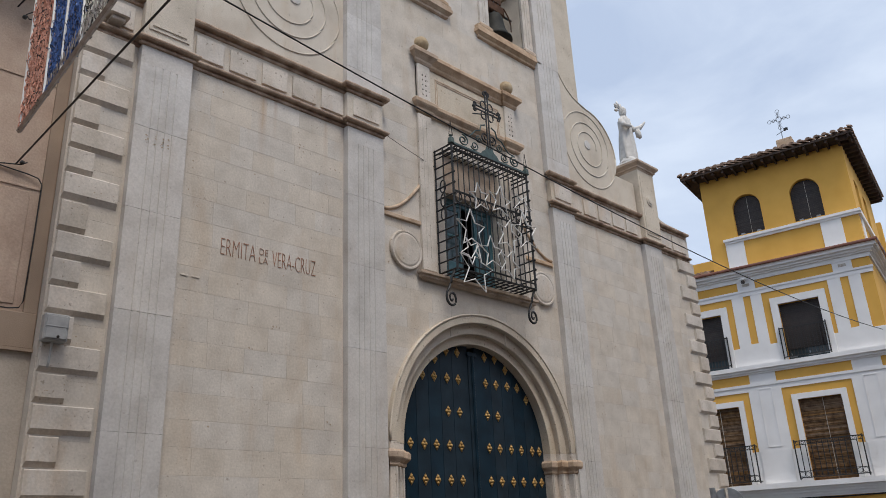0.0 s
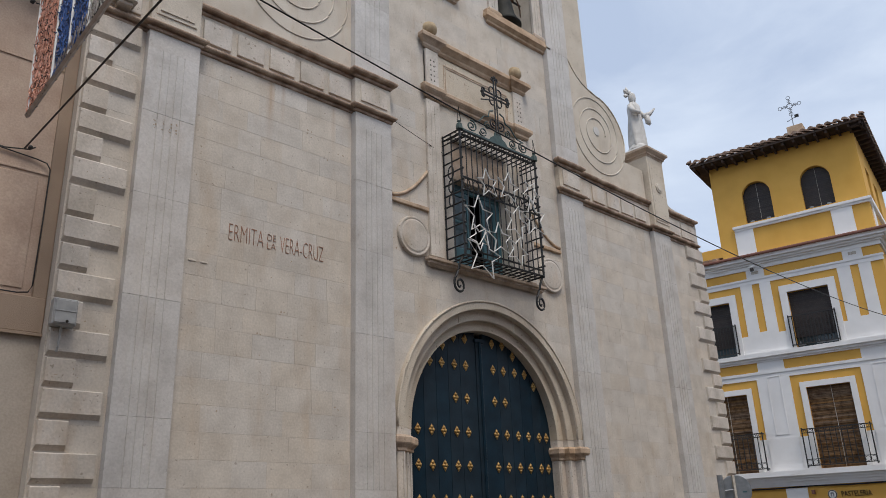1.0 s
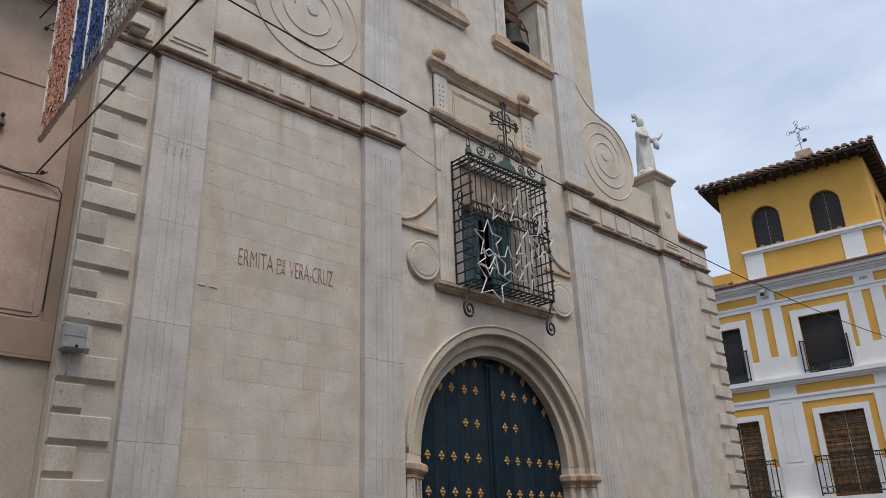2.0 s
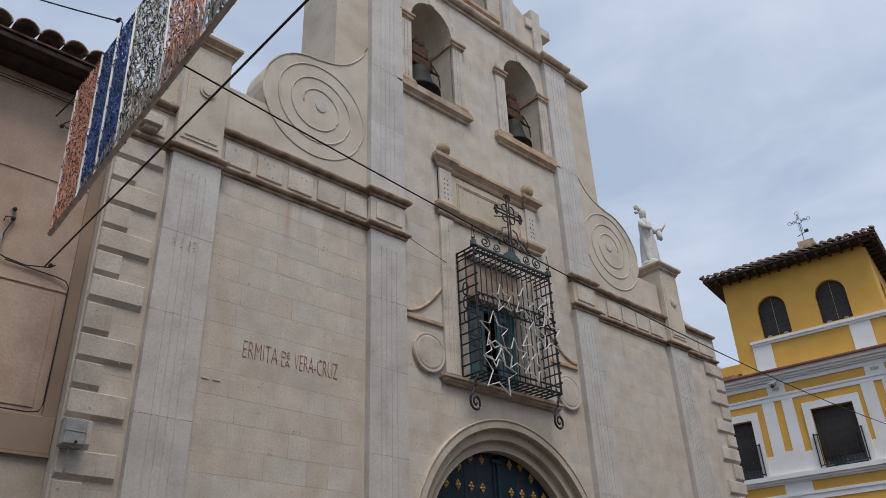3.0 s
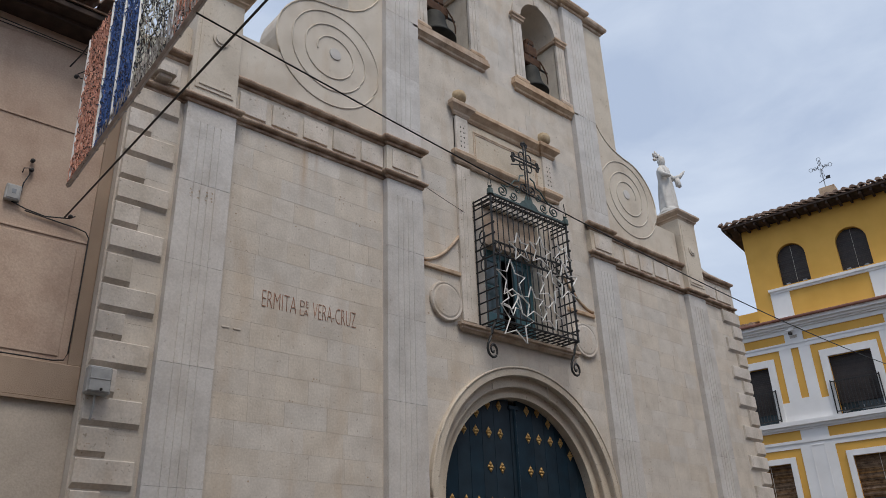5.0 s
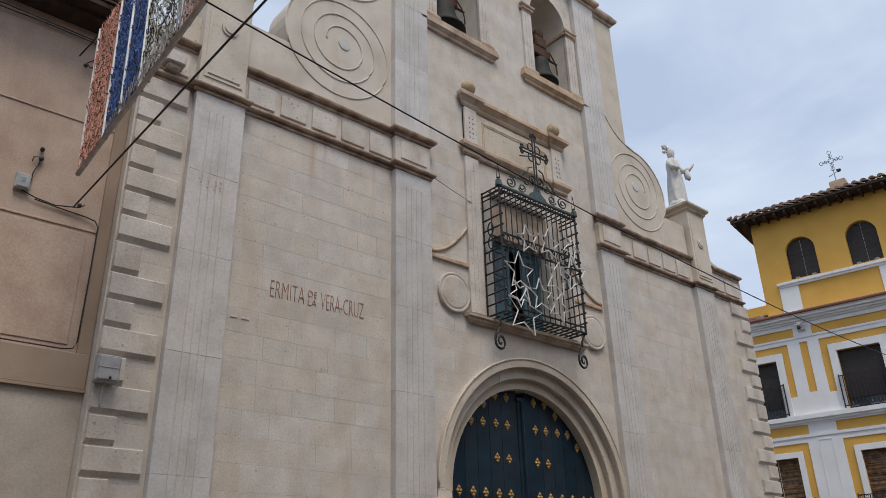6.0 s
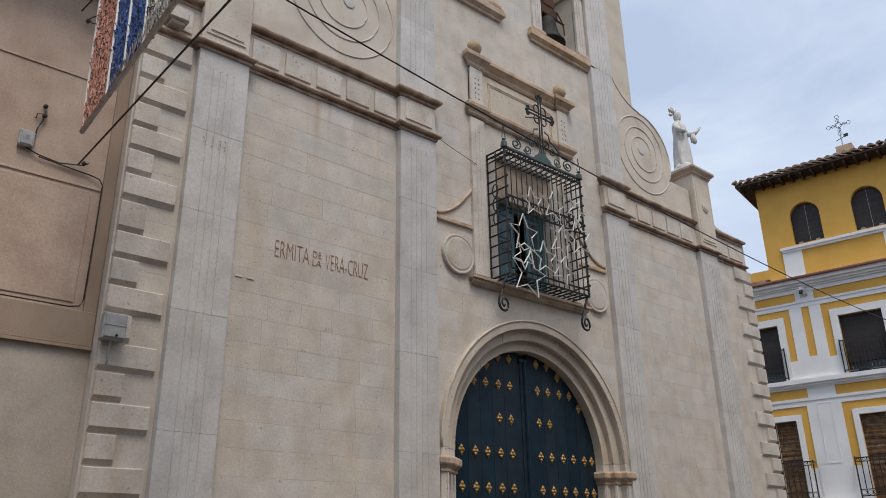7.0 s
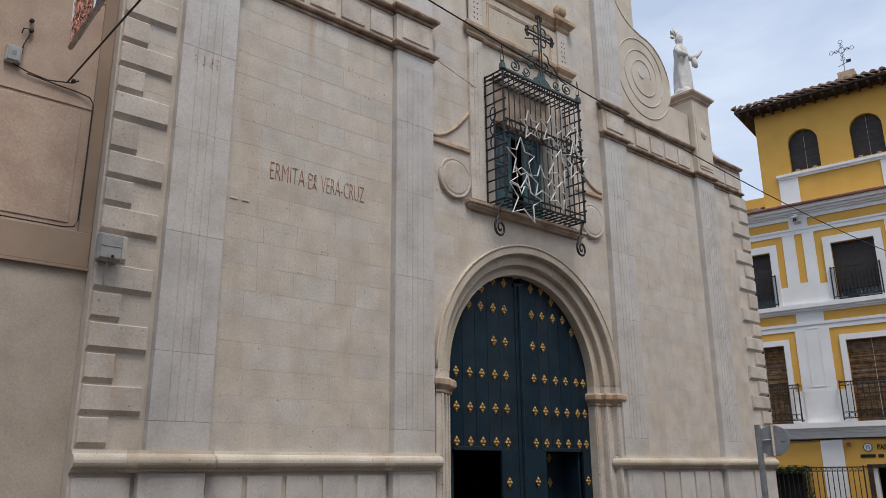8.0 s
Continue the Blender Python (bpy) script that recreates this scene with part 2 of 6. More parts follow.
def boxes(rects, bevel=0.0):
    bm = bmesh.new()
    for r in rects:
        box(bm, *r, bevel=bevel)
    return bm


def prism(bm, pts, y0, y1):
    """A polygon in x, z, extruded from y0 to y1."""
    a = [bm.verts.new((x, y0, z)) for x, z in pts]
    b = [bm.verts.new((x, y1, z)) for x, z in pts]
    fs = [bm.faces.new(a), bm.faces.new(b[::-1])]
    for i in range(len(pts)):
        j = (i + 1) % len(pts)
        fs.append(bm.faces.new((a[j], a[i], b[i], b[j])))
    bmesh.ops.recalc_face_normals(bm, faces=fs)
    bmesh.ops.triangulate(bm, faces=fs[:2])
    return bm


def prism_z(bm, pts, z0, z1):
    a = [bm.verts.new((x, y, z0)) for x, y in pts]
    b = [bm.verts.new((x, y, z1)) for x, y in pts]
    fs = [bm.faces.new(a), bm.faces.new(b[::-1])]
    for i in range(len(pts)):
        j = (i + 1) % len(pts)
        fs.append(bm.faces.new((a[j], a[i], b[i], b[j])))
    bmesh.ops.recalc_face_normals(bm, faces=fs)
    bmesh.ops.triangulate(bm, faces=fs[:2])
    return bm


def mould(bm, prof, x0, x1, yb=0.0, m0=1, m1=1, back=0.02):
    """A moulding along x on the plane y = yb. prof: (projection, z) from the bottom up; its ends return to the wall where m0, m1 are 1."""
    rows = []
    if m0:
        rows.append([(x0 - p, yb + back, z) for p, z in prof])
    rows.append([(x0 - p * m0, yb - p, z) for p, z in prof])
    rows.append([(x1 + p * m1, yb - p, z) for p, z in prof])
    if m1:
        rows.append([(x1 + p, yb + back, z) for p, z in prof])
    if not m0:
        rows.insert(0, [(x0, yb + back, z) for p, z in prof])
    if not m1:
        rows.append([(x1, yb + back, z) for p, z in prof])
    vs = [[bm.verts.new(c) for c in row] for row in rows]
    fs = []
    for a, b in zip(vs, vs[1:]):
        for k in range(len(prof) - 1):
            fs.append(bm.faces.new((a[k], a[k + 1], b[k + 1], b[k])))
    fs.append(bm.faces.new([r[0] for r in vs]))
    fs.append(bm.faces.new([r[-1] for r in vs]))
    bmesh.ops.recalc_face_normals(bm, faces=fs)
    return bm


def tube(bm, pts, r, n=6, closed=False, taper=None):
    """A round bar through the points."""
    pts = [Vector(p) for p in pts]
    rings = []
    for i, p in enumerate(pts):
        if closed:
            d = pts[(i + 1) % len(pts)] - pts[i - 1]
        else:
            d = pts[min(i + 1, len(pts) - 1)] - pts[max(i - 1, 0)]
        if d.length < 1e-6:
            d = Vector((0, 0, 1))
        d.normalize()
        s = d.cross(Vector((0.13, 0.29, 0.95) if abs(d.z) < 0.9 else (0.95, 0.2, 0.1))).normalized()
        q = d.cross(s)
        rr = r if taper is None else r * taper[i]
        rings.append([bm.verts.new(p + rr * (math.cos(2 * math.pi * k / n) * s + math.sin(2 * math.pi * k / n) * q)) for k in range(n)])
    m = len(rings)
    for i in range(m if closed else m - 1):
        a, b = rings[i], rings[(i + 1) % m]
        for k in range(n):
            bm.faces.new((a[k], a[(k + 1) % n], b[(k + 1) % n], b[k]))
    if not closed:
        bm.faces.new(rings[0][::-1])
        bm.faces.new(rings[-1])
    return bm


def lathe(bm, prof, n=20, at=(0, 0, 0), turn=None):
    """Profile (radius, height) turned round z, then turned by the matrix and moved."""
    rings = []
    for r, z in prof:
        ring = []
        for k in range(n):
            v = Vector((r * math.cos(2 * math.pi * k / n), r * math.sin(2 * math.pi * k / n), z))
            if turn is not None:
                v = turn @ v
            ring.append(bm.verts.new(v + Vector(at)))
        rings.append(ring)
    for a, b in zip(rings, rings[1:]):
        for k in range(n):
            bm.faces.new((a[k], a[(k + 1) % n], b[(k + 1) % n], b[k]))
    bm.faces.new(rings[0][::-1])
    bm.faces.new(rings[-1])
    return bm


def ring(bm, cx, cz, r0, r1, y0, y1, a0=0.0, a1=180.0, n=40):
    """An arch ring between two radii, from y0 (front) to y1."""
    rows = []
    for i in range(n + 1):
        a = radians(a0 + (a1 - a0) * i / n)
        c, s = math.cos(a), math.sin(a)
        rows.append([bm.verts.new((cx + r * c, y, cz + r * s)) for r, y in ((r0, y0), (r1, y0), (r1, y1), (r0, y1))])
    fs = []
    for a, b in zip(rows, rows[1:]):
        for k in range(4):
            fs.append(bm.faces.new((a[k], a[(k + 1) % 4], b[(k + 1) % 4], b[k])))
    fs += [bm.faces.new(rows[0]), bm.faces.new(rows[-1][::-1])]
    bmesh.ops.recalc_face_normals(bm, faces=fs)
    return bm


FRONT = Matrix.Rotation(radians(90), 3, "X")  # turns a lathe's axis to face the street


def lettering(text, x0, x1, z0, z1, bold=0.0):
    """Built-in letters as a bmesh that fills the box x0..x1, z0..z1 in the plane y = 0."""
    cu = bpy.data.curves.new("letters", "FONT")
    cu.body, cu.extrude, cu.offset, cu.resolution_u = text, 0.004, bold, 2
    ob = bpy.data.objects.new("letters", cu)
    scene.collection.objects.link(ob)
    me = bpy.data.meshes.new_from_object(ob.evaluated_get(bpy.context.evaluated_depsgraph_get()))
    bm = bmesh.new()
    bm.from_mesh(me)
    bpy.data.objects.remove(ob)
    bpy.data.curves.remove(cu)
    bpy.data.meshes.remove(me)
    xs, ys = [v.co.x for v in bm.verts], [v.co.y for v in bm.verts]
    ax, bx, ay, by = min(xs), max(xs), min(ys), max(ys)
    for v in bm.verts:
        v.co = (x0 + (v.co.x - ax) / (bx - ax) * (x1 - x0), -v.co.z, z0 + (v.co.y - ay) / (by - ay) * (z1 - z0))
    return bm


rng = random.Random(4)
GROUND = -0.1


# ---- ground, and an unseen wall added behind the camera ----
ground = tagged(part("ground", boxes([(-300, 300, -300, 300, GROUND - 0.3, GROUND)]), M_ROAD), "worn grey stone paving of the square", "ground", kind="structure")
# not in view: added to keep low sky light off the lower fronts
tagged(part("sky_blocker_south", boxes([(-60, 60, -17, -16, GROUND, 12)]), M_PINK), "unseen plain wall added behind the camera to block low sky", "wall", kind="structure")

# ---- the church front ----
XL, XR = -7.95, 8.90            # corners of the front
A, W, B = 2.5, 0.843, 6.347     # inner pilaster edge, pilaster width, outer pilaster edge
ZB, ZC, ZT = 1.86, 8.50, 9.53   # top of the base moulding, underside and top of the entablature
DOOR_Z, DOOR_R = 3.20, 1.98     # centre and radius of the door's arch
BELL_X, BELL_Z, BELL_R = 1.53, 14.22, 0.64
church = thing("church", "pale limestone church front with fluted pilasters, belfry and volutes", "church", (0, 0, GROUND))
LIFT = Matrix.Translation((0, 0, -GROUND))
# drawn heights and the heights they have on the building
LEVELS = ((-1, -1), (1.585, 1.565), (1.86, 1.83), (3.1, 3.1), (5.68, 5.70), (6.03, 6.16), (7.17, 7.29), (8.50, 8.72), (9.53, 9.61), (10.84, 11.12), (12.13, 12.46), (14.20, 14.73), (14.86, 15.50), (15.66, 16.31), (20, 20.8))


def level(z):
    for (a, p), (b, q) in zip(LEVELS, LEVELS[1:]):
        if z <= b:
            return p + (q - p) * (z - a) / (b - a)
    return z


def raised(bm, about=None):
    """Moves a mesh from drawn to built heights; about: moves it whole by the shift at that height."""
    for v in bm.verts:
        v.co.z = level(v.co.z) if about is None else v.co.z + level(about) - about
    return bm


def cpart(name, bm, mat, label="", parent=None, smooth=False, about=None):
    """A part of the church (or of one of its parts), given in world places."""
    return part(name, raised(bm, about), mat, parent or church, label, smooth, LIFT if parent is None else None)


def wall_outline(half):
    """The lower wall with the door's arch cut out, as one polygon."""
    r = 2.40
    pts = [(XL, GROUND), (0.05 - r, GROUND)]
    for i in range(33):
        a = math.pi * (1 - i / 32)
        pts.append((0.05 + r * math.cos(a), DOOR_Z + r * math.sin(a)))
    return pts + [(0.05 + r, GROUND), (XR, GROUND), (XR, ZT), (XL, ZT)]


def grid_wall(bm, x0, x1, z0, z1, holes, y0, y1):
    """A wall in x, z with rectangular holes that go right through."""
    xs = sorted({x0, x1, *[v for h in holes for v in h[:2] if x0 < v < x1]})
    zs = sorted({z0, z1, *[v for h in holes for v in h[2:] if z0 < v < z1]})
    for a, b in zip(xs, xs[1:]):
        for c, d in zip(zs, zs[1:]):
            if not any(h[0] <= (a + b) / 2 <= h[1] and h[2] <= (c + d) / 2 <= h[3] for h in holes):
                box(bm, a, b, y0, y1, c, d)
    return bm


WIN = (-0.84, 0.84, 6.26, 8.92)
wall_bm = bmesh.new()
pts = wall_outline(1)
# below the window the arched part, then the strip with the window, then the rest
low = [p if p[1] < ZT else (p[0], 6.26) for p in pts]
prism(wall_bm, low, 0.0018, 0.8)
upper_bm = grid_wall(bmesh.new(), XL, XR, 6.26, ZT, [WIN], 0.0018, 0.8)
bmesh.ops.remove_doubles(upper_bm, verts=upper_bm.verts[:], dist=0.0005)
cpart("upper_wall", upper_bm, M_MORTAR)
wall = cpart("wall", wall_bm, M_MORTAR, "wall of pale ashlar with fine joints")

# belfry: a thick upper wall with two arched openings, and a small third stage
tower_bm = bmesh.new()
TX, TD = 4.22, 1.3
holes = [(s * BELL_X - BELL_R, s * BELL_X + BELL_R, 12.42, BELL_Z + BELL_R) for s in (-1, 1)]
grid_wall(tower_bm, -TX + 0.06, TX + 0.06, 8.9, 15.45, holes, 0.012, TD)
for s in (-1, 1):
    cx = s * BELL_X
    for side in (-1, 1):
        arc = [(cx + side * BELL_R * math.cos(radians(a)), BELL_Z + BELL_R * math.sin(radians(a))) for a in range(0, 91, 6)]
        prism(tower_bm, arc + [(cx + side * BELL_R, BELL_Z + BELL_R)], 0.012, TD)
grid_wall(tower_bm, -1.75, 1.75, 15.45, 18.9, [(-0.6, 0.6, 16.05, 17.9)], 0.10, 1.2)
bmesh.ops.remove_doubles(tower_bm, verts=tower_bm.verts[:], dist=0.0005)
belfry = cpart("belfry_wall", tower_bm, M_RENDERED, "belfry wall with two arched bell openings")

# ---- pilasters ----
PIL_GROOVES = (0.28, 0.42, 0.56, 0.70)


def shaft(bm, x0, w, y, z0, z1, fluted=True):
    pts = [(x0, 0.05), (x0, y)]
    if fluted:
        for g in PIL_GROOVES:
            c = x0 + g * w
            pts += [(c - 0.012, y), (c - 0.006, y + 0.010), (c + 0.006, y + 0.010), (c + 0.012, y)]
    pts += [(x0 + w, y), (x0 + w, 0.05)]
    return prism_z(bm, pts, z0, z1)


def pilaster(x0, w, z0, z1, cuts, y=-0.13, plain=0.34):
    holder = new("pilaster")
    holder.parent, holder.matrix_basis, holder.empty_display_size = church, LIFT, 0.2
    holder["label"] = "grey limestone pilaster with four narrow flutes"
    levels = [z0, z0 + plain, *cuts, z1 - plain * 0.8, z1]
    for i, (a, b) in enumerate(zip(levels, levels[1:])):
        fl = 0 < i < len(levels) - 2
        gap = 0.004 if i not in (0, len(levels) - 2) else 0.0
        cpart("shaft_block", shaft(bmesh.new(), x0, w, y - 0.002 * (i % 2), a + gap, b, fl), M_MARBLE, parent=holder)
    return holder


for x0 in (-B - W + 0.06, -A - W + 0.02, A + 0.04, B + 0.02):
    w = W - 0.02 if abs(x0) < 4 else W - 0.04
    pilaster(x0, w, ZB, ZC, (3.05, 4.62, 5.98, 7.25))
for x0 in (-A - W, A + 0.01):
    pilaster(x0, W - 0.01, ZT, 15.40, (10.9, 12.3, 13.7))

# ---- plinth ----
TORUS = [(0.02, 1.585), (0.03, 1.60), (0.06, 1.605), (0.06, 1.635), (0.10, 1.645), (0.125, 1.67), (0.138, 1.705), (0.138, 1.74), (0.125, 1.775), (0.10, 1.80), (0.06, 1.815), (0.05, 1.86)]
for a, b in ((XL, -2.62), (2.62, XR)):
    cpart("base_moulding", mould(bmesh.new(), TORUS, a, b, 0.0, 0, 0), M_RENDERED, "rounded stone base moulding", smooth=False)
for x0 in (-B - W, -A - W, A + 0.05, B):
    w = W if x0 < 0 else W - 0.03
    cpart("base_moulding", mould(bmesh.new(), [(p + 0.13, z) for p, z in TORUS], x0, x0 + w, 0.0, 0.25, 0.25), M_RENDERED)
    cpart("plinth_block", boxes([(x0, x0 + w, -0.15, 0.03, GROUND, 1.59)], 0.012), M_MARBLE)
    cpart("plinth_panel", boxes([(x0 + 0.1, x0 + w - 0.1, -0.165, -0.14, GROUND + 0.25, 1.52)], 0.01), M_MARBLE)
for a, b, n in ((-6.33, -3.36, 5), (3.36, 6.33, 5), (XL, -7.2, 1), (7.2, XR, 3)):
    for i in range(n):
        u0, u1 = a + (b - a) * i / n, a + (b - a) * (i + 1) / n
        cpart("plinth_slab", boxes([(u0 + 0.035, u1 - 0.035, -0.035, 0.02, GROUND, 1.53)], 0.008), M_MARBLE)

# ---- entablature: two cornices with a panelled frieze ----
ARCH = [(p * 0.75, z) for p, z in [(0.015, 8.50), (0.035, 8.51), (0.045, 8.53), (0.035, 8.55), (0.02, 8.56), (0.02, 8.58), (0.09, 8.585), (0.12, 8.605), (0.13, 8.63), (0.12, 8.655), (0.09, 8.67), (0.03, 8.675)]]
CORN = [(p * 0.68, z) for p, z in [(0.015, 9.33), (0.04, 9.345), (0.05, 9.365), (0.04, 9.385), (0.025, 9.39), (0.025, 9.41), (0.12, 9.415), (0.155, 9.435), (0.17, 9.47), (0.16, 9.50), (0.12, 9.53)]]
for prof in (ARCH, CORN):
    for a, b in ((XL - 0.02, -A - 0.2), (A + 0.2, XR - 0.14)):
        cpart("cornice", mould(bmesh.new(), prof, a, b, 0.0, 1 if a < 0 else 0, 0 if a < 0 else 1), M_CORNICE, "weathered brown cornice moulding")
    for x0 in (-B - W + 0.04, -A - W + 0.01, A + 0.03, B + 0.01)[(1 if prof is CORN else 0):(3 if prof is CORN else 4)]:
        cpart("cornice", mould(bmesh.new(), prof, x0, x0 + W - 0.02, -0.13), M_CORNICE)
for x0 in (-A - W, A + 0.03):
    cpart("frieze_block", boxes([(x0 + 0.01, x0 + W - 0.01, -0.13, 0.03, 8.72, 9.31)]), M_RENDERED)
    cpart("frieze_panel", boxes([(x0 + 0.13, x0 + W - 0.10, -0.155, -0.12, 8.80, 9.24)], 0.008), M_QUOIN)
for s in (-1, 1):
    for i in range(5):
        u0 = 3.345 + i * 0.604
        a, b = sorted((s * u0, s * (u0 + 0.49)))
        cpart("frieze_panel", boxes([(a, b, -0.035, 0.02, 8.77, 9.24)], 0.008), M_QUOIN)
for a, b in ((-7.9, -7.25), (7.25, 7.95), (8.03, 8.72)):
    cpart("frieze_panel", boxes([(a, b, -0.035, 0.02, 8.77, 9.24)], 0.008), M_QUOIN)

# ---- corner quoins, alternately long and short ----
z = 1.885
k = 0
while z < 8.3:
    for x0, x1 in (((-7.93, -7.20) if k % 2 else (-7.93, -7.57)), ((8.10, XR + 0.05) if k % 2 else (8.50, XR + 0.05))):
        bm = bmesh.new()
        pts = [(0.0, z - 0.005), (-0.058, z + 0.055), (-0.058, z + 0.325), (-0.048, z + 0.338), (0.02, z + 0.345), (0.02, z - 0.005)]
        a = [bm.verts.new((x0 + (0.012 if 0 < i < 4 else 0), y, zz)) for i, (y, zz) in enumerate(pts)]
        b = [bm.verts.new((x1 - (0.012 if 0 < i < 4 else 0), y, zz)) for i, (y, zz) in enumerate(pts)]
        fs = [bm.faces.new(a), bm.faces.new(b[::-1])] + [bm.faces.new((a[i], a[(i + 1) % 6], b[(i + 1) % 6], b[i])) for i in range(6)]
        bmesh.ops.recalc_face_normals(bm, faces=fs)
        cpart("quoin", bm, M_QUOIN)
    z += 0.3685
    k += 1

# ---- attic: pedestals, volutes ----
for s in (-1, 1):
    x0 = s * (B + W / 2) - W / 2 + (0.02 if s < 0 else 0.10)
    ped = cpart("pedestal", boxes([(x0 + 0.03, x0 + W - 0.03, -0.145, 0.62, 8.68, 10.70)], 0.01), M_RENDERED, "attic pedestal with a capped top")
    PCAP = [(0.0, 10.66), (0.02, 10.70), (0.05, 10.72), (0.05, 10.75), (0.11, 10.80), (0.13, 10.82), (0.13, 10.87), (0.09, 10.89)]
    cpart("pedestal_cap", mould(bmesh.new(), PCAP, x0 + 0.03, x0 + W - 0.03, -0.145, back=0.8), M_SAND, parent=ped)
    cpart("pedestal_top", boxes([(x0, x0 + W, -0.19, 0.66, 10.80, 10.895)]), M_SAND, parent=ped)
    cpart("pedestal_foot", boxes([(x0 + 0.13, x0 + W - 0.1, -0.165, -0.14, 8.84, 8.88), (x0 + 0.16, x0 + W - 0.14, -0.165, -0.14, 8.93, 8.96)], 0.006), M_RENDERED, parent=ped)
    cpart("side_strip", boxes([(x0 + 0.1, x0 + 0.13, -0.16, -0.14, 8.84, 10.5)]), M_RENDERED, parent=ped)
    cpart("boss", lathe(bmesh.new(), [(0.14, 0), (0.14, 0.03), (0.10, 0.03), (0.09, 0.05), (0.01, 0.05)], 24, (x0 + W / 2 + 0.02, -0.14, 9.93), FRONT), M_RENDERED, parent=ped, about=9.93)
    # scroll-shaped wall between pedestal and belfry
    curve = [(6.42, 9.2), (6.42, 10.50), (5.62, 10.50)]
    for i in range(13):
        a = radians(-25 + i * 9.5)
        curve.append((4.55 + 1.13 * math.cos(a), 10.98 + 1.13 * math.sin(a)))
    curve += [(4.42, 12.15), (4.25, 12.19), (4.04, 12.27), (3.82, 12.41), (3.62, 12.62), (3.46, 12.87), (3.37, 13.12), (3.33, 13.5), (3.3, 13.5), (3.3, 9.2)]
    vol = part("volute_wall", prism(bmesh.new(), [(s * x, zz) for x, zz in curve], 0.0, 0.62), M_RENDERED, church, "scroll-shaped attic wall with a spiral in relief", matrix=LIFT)
    spiral = []
    for i in range(150):
        f = i / 149 * 3.0
        k, q = int(f), f - int(f)
        step = max(0.0, q - 0.5) * 2
        r = (1.12, 0.80, 0.525, 0.27)[min(k, 3)] * (1 - step) + (0.80, 0.525, 0.27, 0.2)[min(k, 3)] * step
        a = radians(180 + 360 * q)
        spiral.append((s * (4.55 - r * math.cos(a)), -0.003, 10.98 + r * math.sin(a)))
    part("spiral_relief", tube(bmesh.new(), spiral, 0.017, 6), M_RENDERED, vol, "spiral roll in relief", smooth=True)
    part("spiral_eye", lathe(bmesh.new(), [(0.13, 0), (0.12, 0.02), (0.01, 0.022)], 20, (s * 4.44, 0.0, 11.02), FRONT), M_MARBLE, vol)
    edge = [(s * x, -0.004, zz) for x, zz in curve[3:-3]]
    part("volute_edge", tube(bmesh.new(), edge, 0.018, 6), M_RENDERED, vol, smooth=True)
    # small shoulder outside the pedestal
    sh = [(7.14, 9.5), (7.14, 10.02), (7.28, 10.06), (7.36, 9.9), (7.46, 9.76), (7.62, 9.66), (7.9, 9.62), (8.75, 9.6), (8.75, 9.5)]
    if s < 0:
        sh = [(min(x, 7.9), zz) for x, zz in sh[:7]] + [(7.9, 9.5)]
    cpart("shoulder_wall", prism(bmesh.new(), [(s * x, zz) for x, zz in sh], 0.02, 0.6), M_RENDERED)

# ---- belfry details ----
for s in (-1, 1):
    cx = s * BELL_X
    for side in (-1, 1):
        a, b = sorted((cx + side * BELL_R, cx + side * (BELL_R + 0.31)))
        cpart("opening_pilaster", boxes([(a, b, -0.055, 0.03, 12.55, 14.08), (a + 0.10, a + 0.125, -0.065, -0.05, 12.6, 14.05), (a + 0.19, a + 0.215, -0.065, -0.05, 12.6, 14.05)]), M_QUOIN)
        cpart("capital", mould(bmesh.new(), [(0.0, 14.06), (0.02, 14.10), (0.05, 14.12), (0.05, 14.17), (0.08, 14.20), (0.08, 14.24)], a, b, -0.055), M_SAND)
        cpart("pilaster_foot", mould(bmesh.new(), [(0.06, 12.42), (0.06, 12.48), (0.03, 12.52), (0.0, 12.56)], a, b, -0.055), M_SAND)
        # impost moulding running back along the jamb
        j = cx + side * BELL_R
        cpart("jamb_impost", boxes([(j - side * 0.06, j + side * 0.01, -0.05, TD - 0.05, 14.12, 14.23)], 0.012), M_SAND)
    cpart("archivolt", ring(bmesh.new(), cx, BELL_Z, BELL_R, BELL_R + 0.28, -0.05, 0.03, 0, 180, 28), M_QUOIN)
    cpart("keystone", boxes([(cx - 0.09, cx + 0.09, -0.09, 0.03, BELL_Z + BELL_R - 0.02, BELL_Z + BELL_R + 0.28)], 0.012), M_QUOIN)
    cpart("window_sill", mould(bmesh.new(), [(0.0, 12.13), (0.04, 12.15), (0.04, 12.20), (0.09, 12.24), (0.12, 12.26), (0.12, 12.34), (0.10, 12.36), (0.10, 12.425)], cx - 1.0, cx + 1.0, -0.01), M_SAND)
TOPC = [(0.0, 15.36), (0.03, 15.38), (0.04, 15.42), (0.03, 15.45), (0.10, 15.46), (0.14, 15.50), (0.155, 15.55), (0.15, 15.60), (0.11, 15.66)]
cpart("top_cornice", mould(bmesh.new(), TOPC, -TX + 0.06, TX + 0.06, 0.0, back=1.3), M_SAND, "heavy sandstone cornice above the bell openings")
for x0 in (-A - W, A):
    cpart("top_cornice", mould(bmesh.new(), TOPC, x0, x0 + W, -0.13), M_SAND)
cpart("belfry_roof", boxes([(-TX - 0.02, TX + 0.14, -0.1, TD + 0.1, 15.6, 15.69)]), M_SAND)
